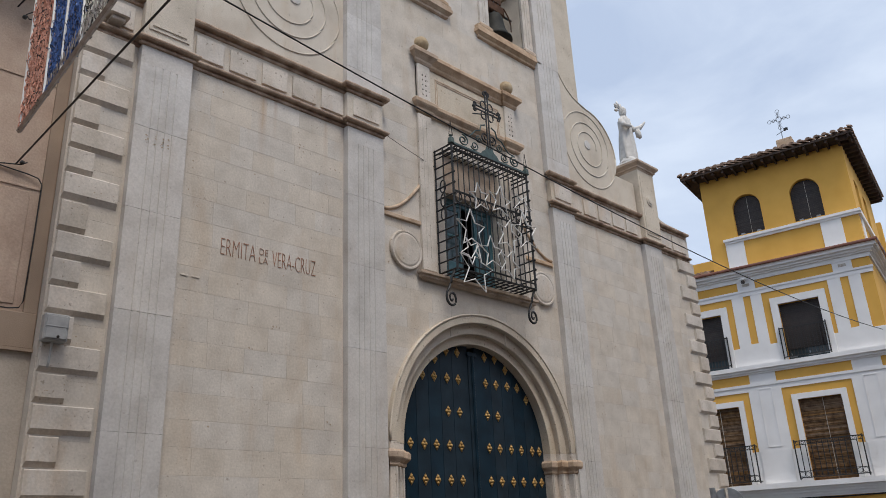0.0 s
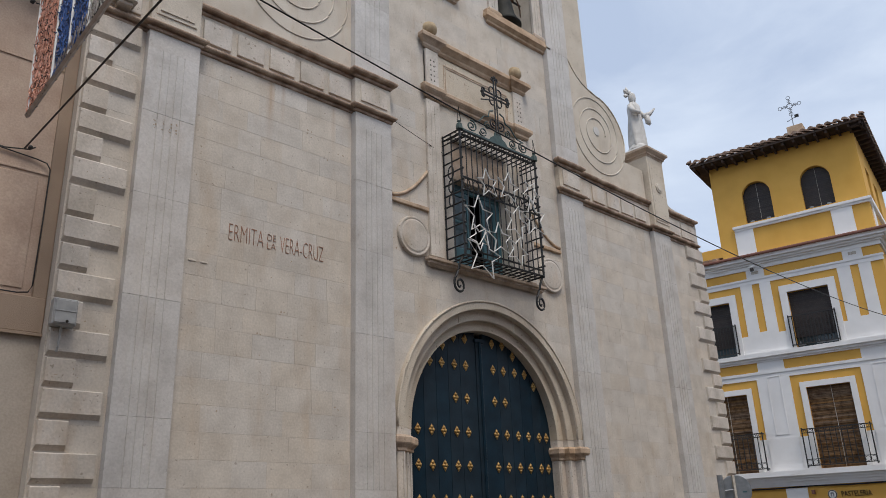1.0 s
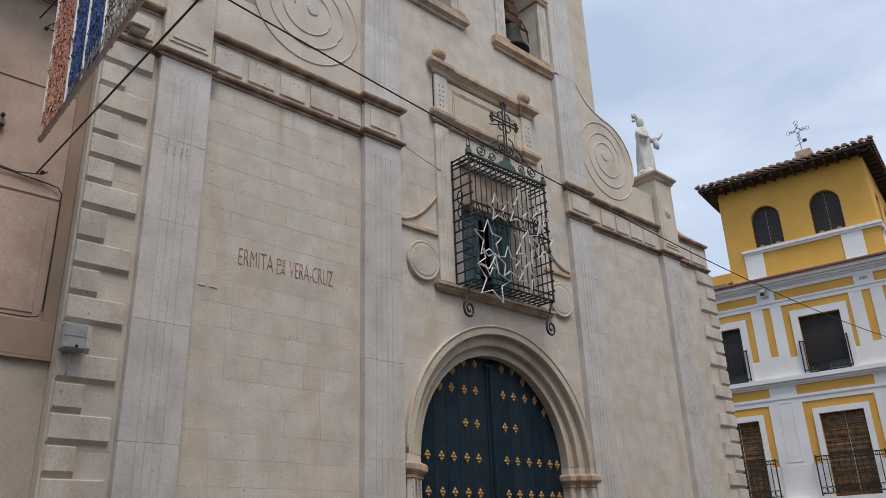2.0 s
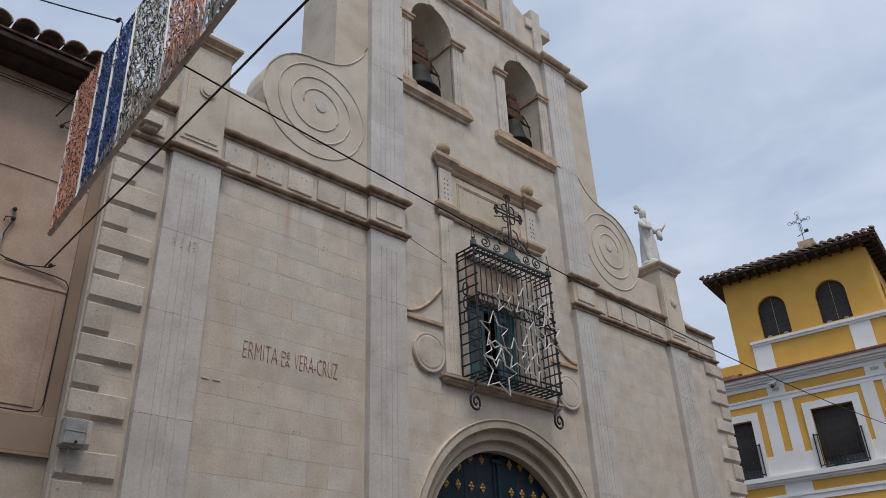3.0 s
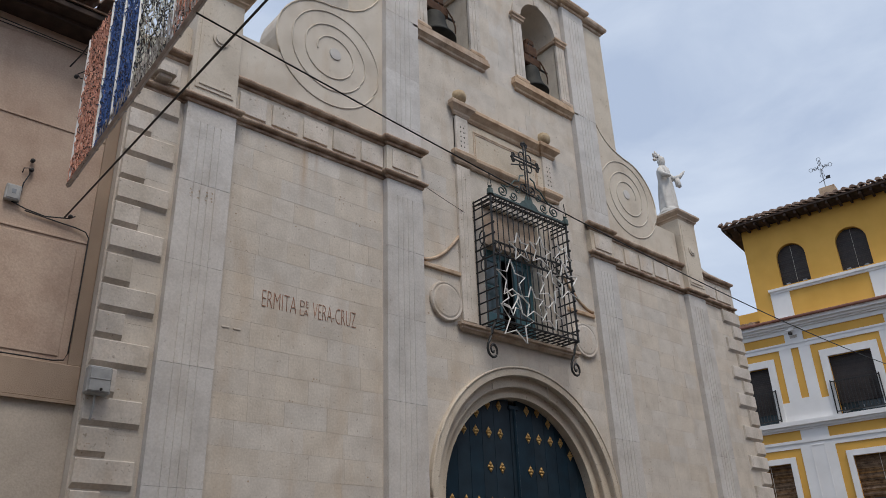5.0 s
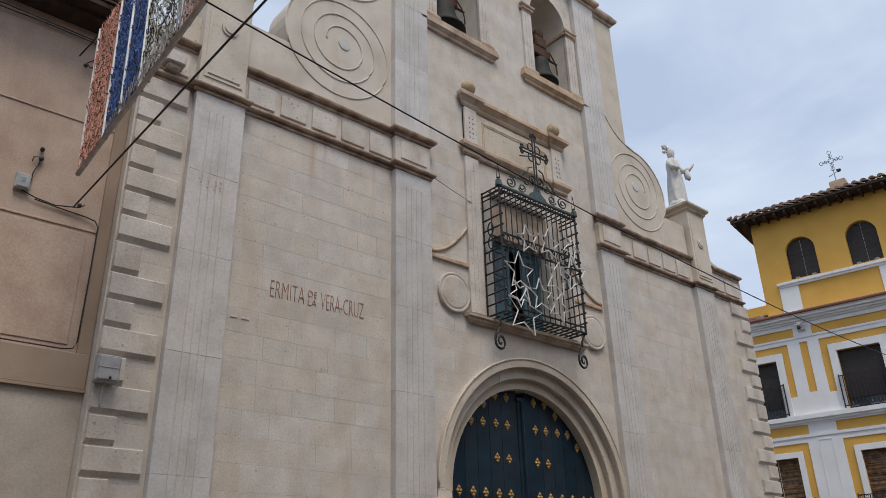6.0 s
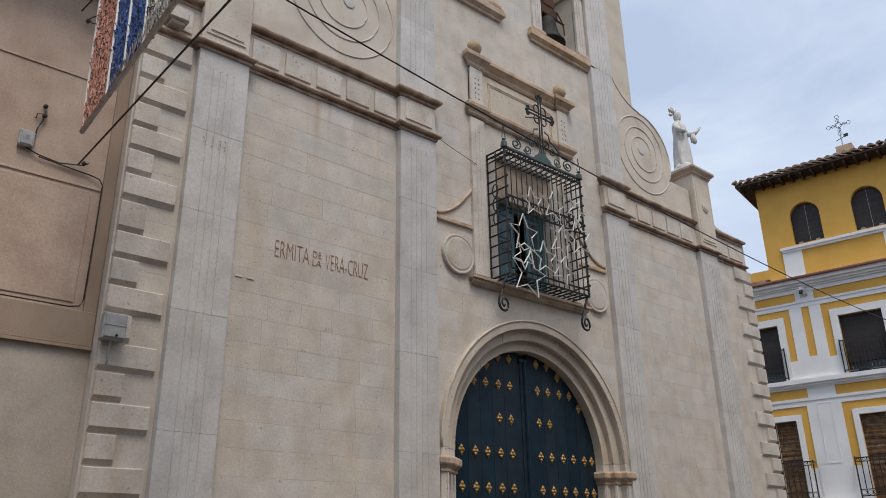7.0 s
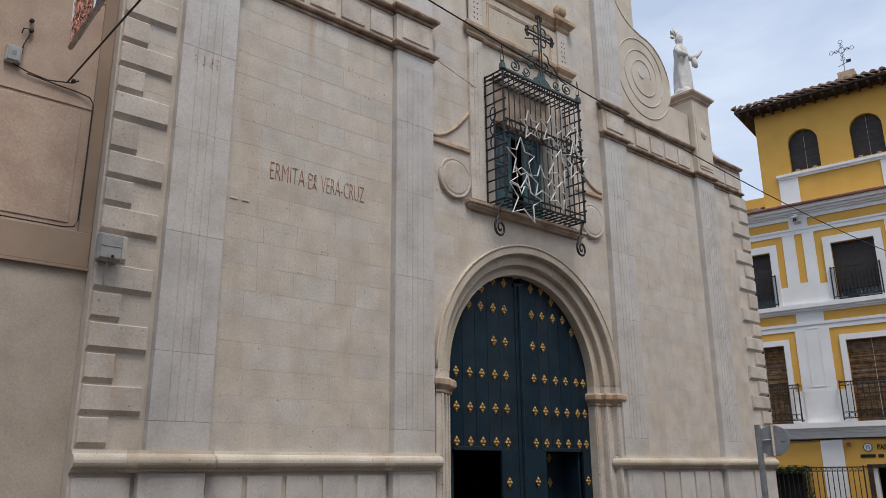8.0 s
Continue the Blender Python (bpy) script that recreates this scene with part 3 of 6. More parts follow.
for s in (-1, 1):
    a, b = sorted((s * 0.6, s * 0.9))
    cpart("opening_pilaster", boxes([(a, b, 0.04, 0.13, 16.05, 17.2)]), M_QUOIN)
    a, b = sorted((s * 1.15, s * 1.62))
    cpart("opening_pilaster", boxes([(a, b, 0.0, 0.13, 15.68, 18.6), (a + 0.13, a + 0.15, -0.01, 0.02, 15.8, 18.4), (a + 0.24, a + 0.26, -0.01, 0.02, 15.8, 18.4)]), M_MARBLE)
    sw = part("shoulder_wall", prism(bmesh.new(), [(s * 1.75, 16.34), (s * 2.95, 16.34), (s * 2.85, 16.95), (s * 2.2, 17.75), (s * 1.75, 18.0)], 0.14, 0.7), M_RENDERED, church, "sloping shoulder of the top stage", matrix=LIFT)
    part("stone_cross", boxes([(s * 2.47, s * 2.83, 0.06, 0.42, 16.4, 18.13), (s * 2.83, s * 3.22, 0.06, 0.42, 17.36, 17.68), (s * 2.2, s * 2.47, 0.06, 0.42, 17.36, 17.68)], 0.02), M_QUOIN, sw, "squat stone cross")
cpart("window_sill", mould(bmesh.new(), [(0.0, 15.86), (0.08, 15.92), (0.12, 15.95), (0.12, 16.05)], -0.9, 0.9, 0.1), M_SAND)
cpart("pediment", prism(bmesh.new(), [(-2.0, 18.9), (2.0, 18.9), (0, 19.9)], 0.0, 1.3), M_SAND)

# ---- panel above the window, window surround ----
PC1 = [(p, z + 0.095) for p, z in [(0.0, 10.56), (0.03, 10.60), (0.03, 10.64), (0.09, 10.70), (0.13, 10.73), (0.13, 10.80), (0.10, 10.84)]]
PC2 = [(p, z + 0.05) for p, z in [(0.0, 9.60), (0.03, 9.63), (0.03, 9.67), (0.08, 9.72), (0.10, 9.75), (0.10, 9.81), (0.07, 9.84)]]
cpart("panel_field", boxes([(-1.5, 1.5, -0.03, 0.03, 9.8, 10.6)]), M_RENDERED, "stone panel with an incised frame above the window")
cpart("panel_frame", boxes([(-0.98, 0.98, -0.042, -0.028, 10.47, 10.49), (-0.93, 0.93, -0.042, -0.028, 10.43, 10.445), (-0.98, -0.96, -0.042, -0.028, 9.9, 10.47), (0.96, 0.98, -0.042, -0.028, 9.9, 10.47), (-0.93, -0.915, -0.042, -0.028, 9.9, 10.43), (0.915, 0.93, -0.042, -0.028, 9.9, 10.43)]), M_SAND)
for prof in (PC1, PC2):
    cpart("panel_cornice", mould(bmesh.new(), prof, -1.45, 1.45, -0.02), M_SAND, "sandstone cornice")
    for s in (-1, 1):
        a, b = sorted((s * 1.14, s * 1.55))
        cpart("panel_cornice", mould(bmesh.new(), prof, a, b, -0.07), M_SAND)
for s in (-1, 1):
    a, b = sorted((s * 1.16, s * 1.50))
    pl = cpart("panel_pilaster", boxes([(a, b, -0.08, 0.02, 9.88, 10.64)], 0.008), M_QUOIN)
    for i in range(5):
        for c in (0.125, 0.215):
            # no hole is cut: a near-black disc paints the shade of one
            cpart("hole_shade_dot", lathe(bmesh.new(), [(0.017, 0), (0.016, 0.003), (0.002, 0.004)], 8, (a + c, -0.08, 10.02 + i * 0.1), FRONT), M_DARK, parent=pl)
    cpart("boss_ball", lathe(bmesh.new(), [(0.02, -0.17), (0.10, -0.14), (0.16, -0.06), (0.17, 0.02), (0.14, 0.11), (0.08, 0.16), (0.01, 0.175)], 16, (s * 1.33, -0.02, 11.13)), M_BOSS, "rough ochre stone ball", smooth=True, about=11.10)
    jamb = cpart("window_jamb", boxes([(a - 0.02, b + 0.0, -0.07, 0.02, 6.24, 9.61)], 0.006), M_QUOIN)
    cpart("flute", boxes([(a + 0.09, a + 0.115, -0.078, -0.06, 6.5, 9.5), (a + 0.19, a + 0.215, -0.078, -0.06, 6.5, 9.5)]), M_QUOIN, parent=jamb)
    # side strings and quarter curves
    a, b = sorted((s * 1.46, s * 2.47))
    cpart("string_course", boxes([(a, b, -0.05, 0.02, 7.13, 7.21)], 0.012), M_SAND)
    arc = [(s * (2.46 - 1.0 * i / 10), -0.01, 7.26 + 0.72 * (i / 10) ** 1.9) for i in range(11)]
    cpart("quarter_curve", tube(bmesh.new(), arc, 0.032, 6), M_SAND, "curved roll moulding", smooth=True)
    cpart("medallion", lathe(bmesh.new(), [(0.385, 0), (0.385, 0.05), (0.37, 0.07), (0.345, 0.07), (0.33, 0.062), (0.315, 0.066), (0.29, 0.075), (0.01, 0.08)], 40, (s * 1.91 + (0.0 if s < 0 else 0.12), 0.0, 6.54), FRONT), M_QUOIN, "plain round stone medallion", about=6.54)
cpart("window_sill", mould(bmesh.new(), [(0.0, 6.03), (0.03, 6.06), (0.06, 6.08), (0.06, 6.12), (0.10, 6.14), (0.10, 6.19)], -1.55, 1.6, -0.05), M_SAND)
cpart("window_head", boxes([(-0.84, 0.84, 0.10, 0.3, 8.05, 8.93)]), M_SAND, "plain stone panel over the window")

# ---- the portal ----
ORDERS = ((2.34, 2.50, -0.085, 0.05), (2.15, 2.38, 0.05, 0.8), (1.97, 2.155, 0.17, 0.8))
PX = 0.07
for r0, r1, y0, y1 in ORDERS:
    cpart("archivolt", ring(bmesh.new(), PX, DOOR_Z, r0, r1, y0, y1, 0, 180, 48), M_RENDERED, "stepped stone door arch")
for r, y in ((2.485, -0.085), (2.35, -0.05), (2.16, 0.075)):
    roll = [(PX + r * math.cos(math.pi * i / 48), y, DOOR_Z + r * math.sin(math.pi * i / 48)) for i in range(49)]
    cpart("archivolt_roll", tube(bmesh.new(), roll, 0.022, 6), M_RENDERED, smooth=True)
IMP = [(0.0, 2.80), (0.025, 2.82), (0.025, 2.86), (0.045, 2.89), (0.07, 2.92), (0.08, 2.94), (0.08, 3.02), (0.05, 3.06)]
for s in (-1, 1):
    for u0, u1, y, _ in ORDERS:
        a, b = sorted((PX + s * u0, PX + s * u1))
        cpart("door_jamb", boxes([(a, b, y, 0.5, GROUND, DOOR_Z)], 0.012), M_QUOIN)
        cpart("impost", mould(bmesh.new(), IMP, a, b, y, back=0.2), M_SAND)
        cpart("jamb_roll", tube(bmesh.new(), [(PX + s * (u0 + 0.03), y - 0.005, GROUND + 0.4), (PX + s * (u0 + 0.03), y - 0.005, 2.80)], 0.022, 6), M_QUOIN)
cpart("reveal", ring(bmesh.new(), PX, DOOR_Z, DOOR_R, DOOR_R + 0.12, 0.45, 0.8, 0, 180, 40), M_RENDERED)

# ---- the door: planked leaves with wickets and gilded studs ----
door = new("door")
door.parent, door.matrix_basis = church, LIFT @ Matrix.Translation((0.05, 0, 0))
door["label"] = "dark teal planked double door with gilded studs, wickets open"
YD = 0.36
COLS = (0.38, 0.68, 1.01, 1.31, 1.64, 1.86)
EDGES = (0.10, 0.53, 0.845, 1.16, 1.475, 1.75, 2.13)


def arch_height(x):
    return DOOR_Z + math.sqrt(max(0.0, (DOOR_R + 0.09) ** 2 - x * x))


for s in (-1, 1):
    for e0, e1 in zip(EDGES, EDGES[1:]):
        zb = 1.93 if 0.5 < e0 and e1 < 1.76 else GROUND + 0.06
        if e0 == 0.10:
            zb = GROUND + 0.06
        pts = [(s * (e0 + 0.004), zb), (s * (e1 - 0.004), zb)] + [(s * (e1 - 0.004 - (e1 - e0 - 0.008) * i / 5), arch_height(e1 - 0.004 - (e1 - e0 - 0.008) * i / 5)) for i in range(6)]
        part("plank", prism(bmesh.new(), pts, YD, YD + 0.06), M_DOOR, door)
    a, b = sorted((s * 0.52, s * 0.55))
    part("wicket_post", boxes([(s * 0.10, s * (0.54 if s < 0 else 0.65), YD - 0.005, YD + 0.05, GROUND + 0.06, 1.93)], 0.006), M_DOOR, door)
    part("wicket_rail", boxes([(s * 0.545, s * 1.70, YD - 0.012, YD + 0.04, 1.90, 1.97)], 0.008), M_DOOR, door)
    lf = part("wicket_leaf", boxes([(s * 1.66, s * 1.71, YD + 0.06, YD + 0.9, GROUND + 0.06, 1.9)], 0.006), M_DOOR, door, "wicket leaf swung inwards")
cl_ = part("meeting_post", boxes([(-0.095, 0.095, YD - 0.03, YD + 0.07, GROUND + 0.06, 5.06)], 0.02), M_DOOR, door)
part("meeting_bead", tube(bmesh.new(), [(0, YD - 0.04, GROUND + 0.1), (0, YD - 0.04, 5.0)], 0.03, 8), M_DOOR, door)
part("post_cap", boxes([(-0.13, 0.13, YD - 0.045, YD + 0.05, 4.98, 5.07)], 0.012), M_DOOR, door)
stud_bm = bmesh.new()
for dx, dz in ((0, 0.052), (0, -0.052), (0.036, 0), (-0.036, 0)):
    lathe(stud_bm, [(0.034, 0), (0.030, 0.016), (0.018, 0.028), (0.003, 0.032)], 8, (dx, 0, dz), FRONT)
lathe(stud_bm, [(0.02, 0.0), (0.018, 0.03), (0.003, 0.036)], 6, (0, 0, 0), FRONT)
prism(stud_bm, [(0, 0.105), (0.075, 0), (0, -0.105), (-0.075, 0)], -0.008, 0.0)
stud = part("stud", stud_bm, M_GOLD, door, "gilded four-lobed stud", matrix=Matrix.Translation((COLS[0], YD - 0.002, 4.495)))
spots = []
for zz, cols in ((5.02, COLS[:2]), (4.495, COLS[:4]), (3.875, COLS[:2]), (3.25, COLS), (2.64, COLS), (2.045, COLS), (1.35, (COLS[0], COLS[-1])), (0.75, (COLS[0], COLS[-1])), (0.2, (COLS[0], COLS[-1]))):
    spots += [(s * c, zz) for c in cols for s in (-1, 1)]
spots += [(1.57, 4.27), (-1.57, 4.27), (0.98, 4.83), (-0.98, 4.83)]
for x, zz in spots:
    if (x, zz) != (COLS[0], 4.495):
        o = stud.copy()
        scene.collection.objects.link(o)
        o.matrix_basis = Matrix.Translation((x, YD - 0.002 - (0.012 if abs(x) < 0.41 and zz < 1.9 else 0), zz))
part("wicket_leaf", boxes([(0.72, 1.66, YD + 0.46, YD + 0.51, GROUND + 0.06, 1.9)], 0.006), M_DOOR, door, "wicket leaf swung inwards")
for x, zz in ((0.92, 1.80), (1.24, 1.80), (0.92, 1.33), (1.24, 1.33)):
    o = stud.copy()
    scene.collection.objects.link(o)
    o.matrix_basis = Matrix.Translation((x, YD + 0.458, zz))
# vestibule shell coloured near-black, in place of the unlit room's shade
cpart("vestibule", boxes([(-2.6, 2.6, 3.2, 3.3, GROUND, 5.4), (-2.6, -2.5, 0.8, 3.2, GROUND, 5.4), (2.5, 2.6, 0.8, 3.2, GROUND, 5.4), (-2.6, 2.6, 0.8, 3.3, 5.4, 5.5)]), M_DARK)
notice = part("notice_board", boxes([(-1.4, -0.8, 2.9, 2.95, 0.9, 1.75)], 0.01), M_BLIND, church, matrix=LIFT)

# ---- the window behind the grille ----
win = new("window")
win.parent, win.matrix_basis = church, LIFT
win["label"] = "teal balcony window, half open"
cpart("window_frame", boxes([(-0.84, -0.74, 0.28, 0.36, 6.26, 8.05), (0.74, 0.84, 0.28, 0.36, 6.26, 8.05), (-0.74, 0.74, 0.28, 0.36, 7.93, 8.05), (-0.74, 0.74, 0.28, 0.36, 6.26, 6.36)], 0.008), M_TEAL, parent=win)
for x0, x1 in ((-0.72, -0.06), (0.30, 0.72)):
    cpart("sash", boxes([(x0, x0 + 0.09, 0.29, 0.34, 6.37, 7.92), (x1 - 0.09, x1, 0.29, 0.34, 6.37, 7.92), (x0 + 0.09, x1 - 0.09, 0.29, 0.34, 7.82, 7.92), (x0 + 0.09, x1 - 0.09, 0.29, 0.34, 6.37, 6.75), (x0 + 0.09, x1 - 0.09, 0.295, 0.335, 7.28, 7.33)], 0.006), M_TEAL, parent=win)
    cpart("pane", boxes([(x0 + 0.09, x1 - 0.09, 0.31, 0.316, 6.75, 7.82)]), M_GLASS, parent=win)
# room behind the sashes, its darkness given by near-black colour
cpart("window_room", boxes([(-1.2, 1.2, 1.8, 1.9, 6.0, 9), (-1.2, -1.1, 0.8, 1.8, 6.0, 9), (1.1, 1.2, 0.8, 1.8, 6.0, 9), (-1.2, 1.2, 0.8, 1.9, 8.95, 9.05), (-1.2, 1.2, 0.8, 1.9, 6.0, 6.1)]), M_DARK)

# ---- the inscription ----
for word, x0, x1, z0, z1 in (("ERMITA", -5.60, -5.01, 5.745, 6.005), ("DE", -4.94, -4.79, 5.885, 5.985), ("LA", -4.94, -4.79, 5.745, 5.845), ("VERA-CRUZ", -4.71, -3.89, 5.735, 5.995)):
    bm = lettering(word, x0, x1, z0, z1, -0.027)
    for v in bm.verts:
        v.co.y -= 0.006
    cpart("inscription", bm, M_INK, "red-brown painted capital letters", about=5.66)
for x in (-6.15, -5.97):
    cpart("wall_slot", boxes([(x - 0.06, x + 0.06, -0.012, 0.0, 5.29, 5.32)], 0.006), M_MORTAR)

# chips and pits in the ashlar, and eroded spots on a pilaster
chips = bmesh.new()
crng = random.Random(11)


def chip(x, y, z, r):
    n = 7
    c = [chips.verts.new((x + r * crng.uniform(0.5, 1.3) * math.cos(2 * math.pi * k / n), y, z + r * crng.uniform(0.4, 1.1) * math.sin(2 * math.pi * k / n))) for k in range(n)]
    chips.faces.new(c)


for _ in range(70):
    cx_ = crng.choice((crng.uniform(-6.3, -3.4), crng.uniform(3.4, 6.3), crng.uniform(-2.4, 2.4)))
    cz_ = crng.uniform(2.0, 8.4)
    if abs(cx_) < 2.5 and (cz_ < 5.9 or abs(cx_) < 1.7):
        continue
    for _k in range(crng.choice((1, 1, 2, 4))):
        chip(cx_ + crng.uniform(-0.08, 0.08), -0.005, cz_ + crng.uniform(-0.06, 0.06), crng.uniform(0.006, 0.022))
for _ in range(34):
    chip(crng.uniform(-7.95, -7.25) if crng.random() < 0.5 else -7.5 + crng.uniform(-0.3, 0.3), -0.0605, crng.choice((4.1, 4.0, 6.0, 5.2, 3.55)) + crng.uniform(-0.08, 0.12), crng.uniform(0.006, 0.015))
for gx in PIL_GROOVES:
    for _k in range(6):
        chip(-B - W + 0.03 + gx * (W - 0.03) + crng.uniform(-0.03, 0.03), -0.1365, 7.12 + crng.uniform(-0.16, 0.06), crng.uniform(0.006, 0.02))
tagged(cpart("chips", chips, material("eroded_brown_stone", [(0.35, 0.28, 0.21), (0.44, 0.36, 0.28)], 20, bump=0.4), "small eroded pits"), kind="stuff")


# ---- things on the church ----
def bar(bm, p, q, r=0.011, n=5):
    return tube(bm, [p, q], r, n)


def curl(cx, cz, r0, r1, a0, turns, n=22):
    """Points of a flat scroll in x, z."""
    return [(cx + (r0 + (r1 - r0) * i / n) * math.cos(radians(a0 + 360 * turns * i / n)), cz + (r0 + (r1 - r0) * i / n) * math.sin(radians(a0 + 360 * turns * i / n))) for i in range(n + 1)]


grille = thing("window_grille", "black wrought-iron window cage with a scrolled cross on top", "window grille", (0.07, 0, 6.2))
GX, GY, GZ0, GZ1 = 1.13, -0.50, 6.24, 8.80
GL = Matrix.Translation((0, 0, -6.2))


def gpart(name, bm, mat=None, label="", smooth=False):
    return part(name, raised(bm), mat or M_IRON, grille, label, smooth, GL)


for z in (GZ0, GZ1, 8.70):
    for x in (-GX, GX):
        gpart("side_rail", bar(bmesh.new(), (x, 0.0, z), (x, GY, z), 0.021))
    gpart("front_rail", bar(bmesh.new(), (-GX, GY, z), (GX, GY, z), 0.022))
for x in (-GX, GX):
    gpart("corner_post", bar(bmesh.new(), (x, GY, GZ0 - 0.03), (x, GY, GZ1 + 0.03), 0.026))
    gpart("wall_post", bar(bmesh.new(), (x, -0.02, GZ0 - 0.03), (x, -0.02, GZ1 + 0.03), 0.018))
    for i in range(1, 12):
        z = GZ0 + (GZ1 - GZ0) * i / 12
        gpart("side_bar", bar(bmesh.new(), (x, 0.0, z), (x, GY - 0.03, z), 0.017))
        gpart("knuckle", lathe(bmesh.new(), [(0.005, -0.03), (0.026, -0.012), (0.026, 0.012), (0.005, 0.03)], 6, (x, GY - 0.035, z), FRONT))
    gpart("side_upright", bar(bmesh.new(), (x, GY * 0.5, GZ0), (x, GY * 0.5, GZ1), 0.014))
    # almond-shaped scrolls in the sides
    for i in range(3):
        z = 7.42 + i * 0.27
        ol = [(x, GY * 0.42 + 0.075 * math.sin(t) * -1, z + 0.125 * math.cos(t)) for t in [2 * math.pi * k / 14 for k in range(14)]]
        gpart("side_scroll", tube(bmesh.new(), ol, 0.015, 5, True))
n_bars = 15
for i in range(1, n_bars):
    x = -GX + 2 * GX * i / n_bars
    gpart("front_bar", bar(bmesh.new(), (x, GY, GZ0), (x, GY, GZ1), 0.012))
    gpart("roof_bar", bar(bmesh.new(), (x, 0.0, GZ1), (x, GY - 0.02, GZ1), 0.017))
    gpart("floor_bar", bar(bmesh.new(), (x, 0.0, GZ0), (x, GY - 0.02, GZ0), 0.017))
for y in (-0.17, -0.34):
    gpart("roof_bar", bar(bmesh.new(), (-GX, y, GZ1), (GX, y, GZ1), 0.011))
    gpart("floor_bar", bar(bmesh.new(), (-GX, y, GZ0), (GX, y, GZ0), 0.012))
for z in (6.36, 7.56, 7.80):
    gpart("front_rail", bar(bmesh.new(), (-GX, GY, z), (GX, GY, z), 0.02))
for i in range(9):
    x = -GX + 2 * GX * (i + 0.5) / 9
    ol = [(x + 0.085 * math.sin(t), GY - 0.012, 7.68 + 0.10 * math.cos(t)) for t in [2 * math.pi * k / 12 for k in range(12)]]
    gpart("band_ring", tube(bmesh.new(), ol, 0.012, 5, True))
# scrolled brackets under the cage
for x, y in ((-GX, -0.42), (GX - 0.02, -0.47)):
    prof = [(0.02, 6.24), (-0.04, 6.14), (-0.09, 6.05), (-0.10, 5.98), (-0.14, 5.93)] + curl(-0.10, 5.74, 0.15, 0.02, 125, 1.6)
    gpart("bracket", tube(bmesh.new(), [(x + p, y, z) for p, z in prof], 0.026, 6, taper=[1.0] * 5 + [1 - 0.4 * i / 22 for i in range(23)]), M_IRON, "scrolled iron bracket", True)
# crest: pinnacles, scrolls and the cross
for x in (-GX, GX):
    gpart("pinnacle", lathe(bmesh.new(), [(0.07, 8.80), (0.06, 8.93), (0.02, 8.97), (0.045, 9.0), (0.006, 9.03)], 8, (x, GY, 0)), M_GREEN_IRON)
    gpart("spike", tube(bmesh.new(), [(x - 0.05, GY, 9.02), (x, GY, 9.38), (x + 0.05, GY, 9.02), (x, GY, 9.0)], 0.009, 5, True))
for s in (-1, 1):
    for pts, r in ((curl(s * 0.78, 9.02, 0.15, 0.03, 90 if s > 0 else 90, s * 1.6), 0.018), (curl(s * 0.45, 9.0, 0.12, 0.03, 200 if s < 0 else -20, s * -1.5), 0.015), (curl(s * 0.30, 9.22, 0.10, 0.02, 90, s * -1.4), 0.014)):
        gpart("crest_scroll", tube(bmesh.new(), [(a, GY, b) for a, b in pts], r, 5), M_GREEN_IRON, smooth=True)
    ln = [(s * 0.80, 9.17), (s * 0.60, 9.20), (s * 0.50, 9.30), (s * 0.40, 9.44), (s * 0.26, 9.48), (s * 0.22, 9.62), (s * 0.10, 9.66)]
    gpart("crest_curve", tube(bmesh.new(), [(a, GY, b) for a, b in ln], 0.016, 5), M_GREEN_IRON, smooth=True)
gpart("crest_plate", prism(bmesh.new(), [(-0.30, 8.82), (0.30, 8.82), (0.22, 8.95), (0.12, 9.02), (0.08, 9.16), (-0.08, 9.16), (-0.12, 9.02), (-0.22, 8.95)], GY - 0.008, GY + 0.008), M_GREEN_IRON)
gpart("crest_rail", boxes([(-GX, GX, GY - 0.012, GY + 0.012, 8.80, 8.86)]), M_GREEN_IRON)
CZ = 9.97
for ang in range(0, 360, 90):
    c, sn = math.cos(radians(ang)), math.sin(radians(ang))
    arm = 0.36 if ang != 270 else 0.90
    for off in (-0.035, 0.035):
        gpart("cross_arm", bar(bmesh.new(), (off * sn, GY, CZ + off * c), (arm * c + off * sn, GY, CZ + arm * sn + off * c), 0.018))
    if ang != 270:
        for e in (-1, 1):
            pts = [(arm * c + p * c - e * q * sn, GY, CZ + arm * sn + p * sn + e * q * c) for p, q in curl(0.0, 0.055, 0.05, 0.015, -90, 1.2, 14)]
            gpart("cross_curl", tube(bmesh.new(), pts, 0.018, 5))
        gpart("cross_bud", lathe(bmesh.new(), [(0.01, -0.04), (0.035, 0), (0.01, 0.04)], 8, ((arm + 0.05) * c, GY, CZ + (arm + 0.05) * sn)))
    a2 = ang + 45
    pts = [(p * math.cos(radians(a2)) - q * math.sin(radians(a2)), GY, CZ + p * math.sin(radians(a2)) + q * math.cos(radians(a2))) for p, q in curl(0.15, 0.0, 0.08, 0.08, 180, 1.0, 14)]
    gpart("cross_loop", tube(bmesh.new(), pts, 0.015, 5))
gpart("cross_spear", bar(bmesh.new(), (-0.48, GY - 0.03, CZ - 0.20), (0.25, GY + 0.03, CZ + 0.02), 0.013))
for e in (-1, 1):
    gpart("cross_foot_scroll", tube(bmesh.new(), [(e * a, GY, b) for a, b in curl(0.10, 9.36, 0.13, 0.03, -90, 1.3)], 0.018, 5))

# ---- light-tube stars tied to the grille ----
def star(cx, cz, r, turn, points=5, inner=0.45, squash=1.0, y=-0.60):
    pts = []
    for i in range(points * 2):
        a = radians(turn + 180 * i / points)
        rr = r if i % 2 == 0 else r * inner
        pts.append((cx + rr * math.cos(a) * squash, y + 0.02 * math.sin(i * 1.7), cz + rr * math.sin(a)))
    return pts


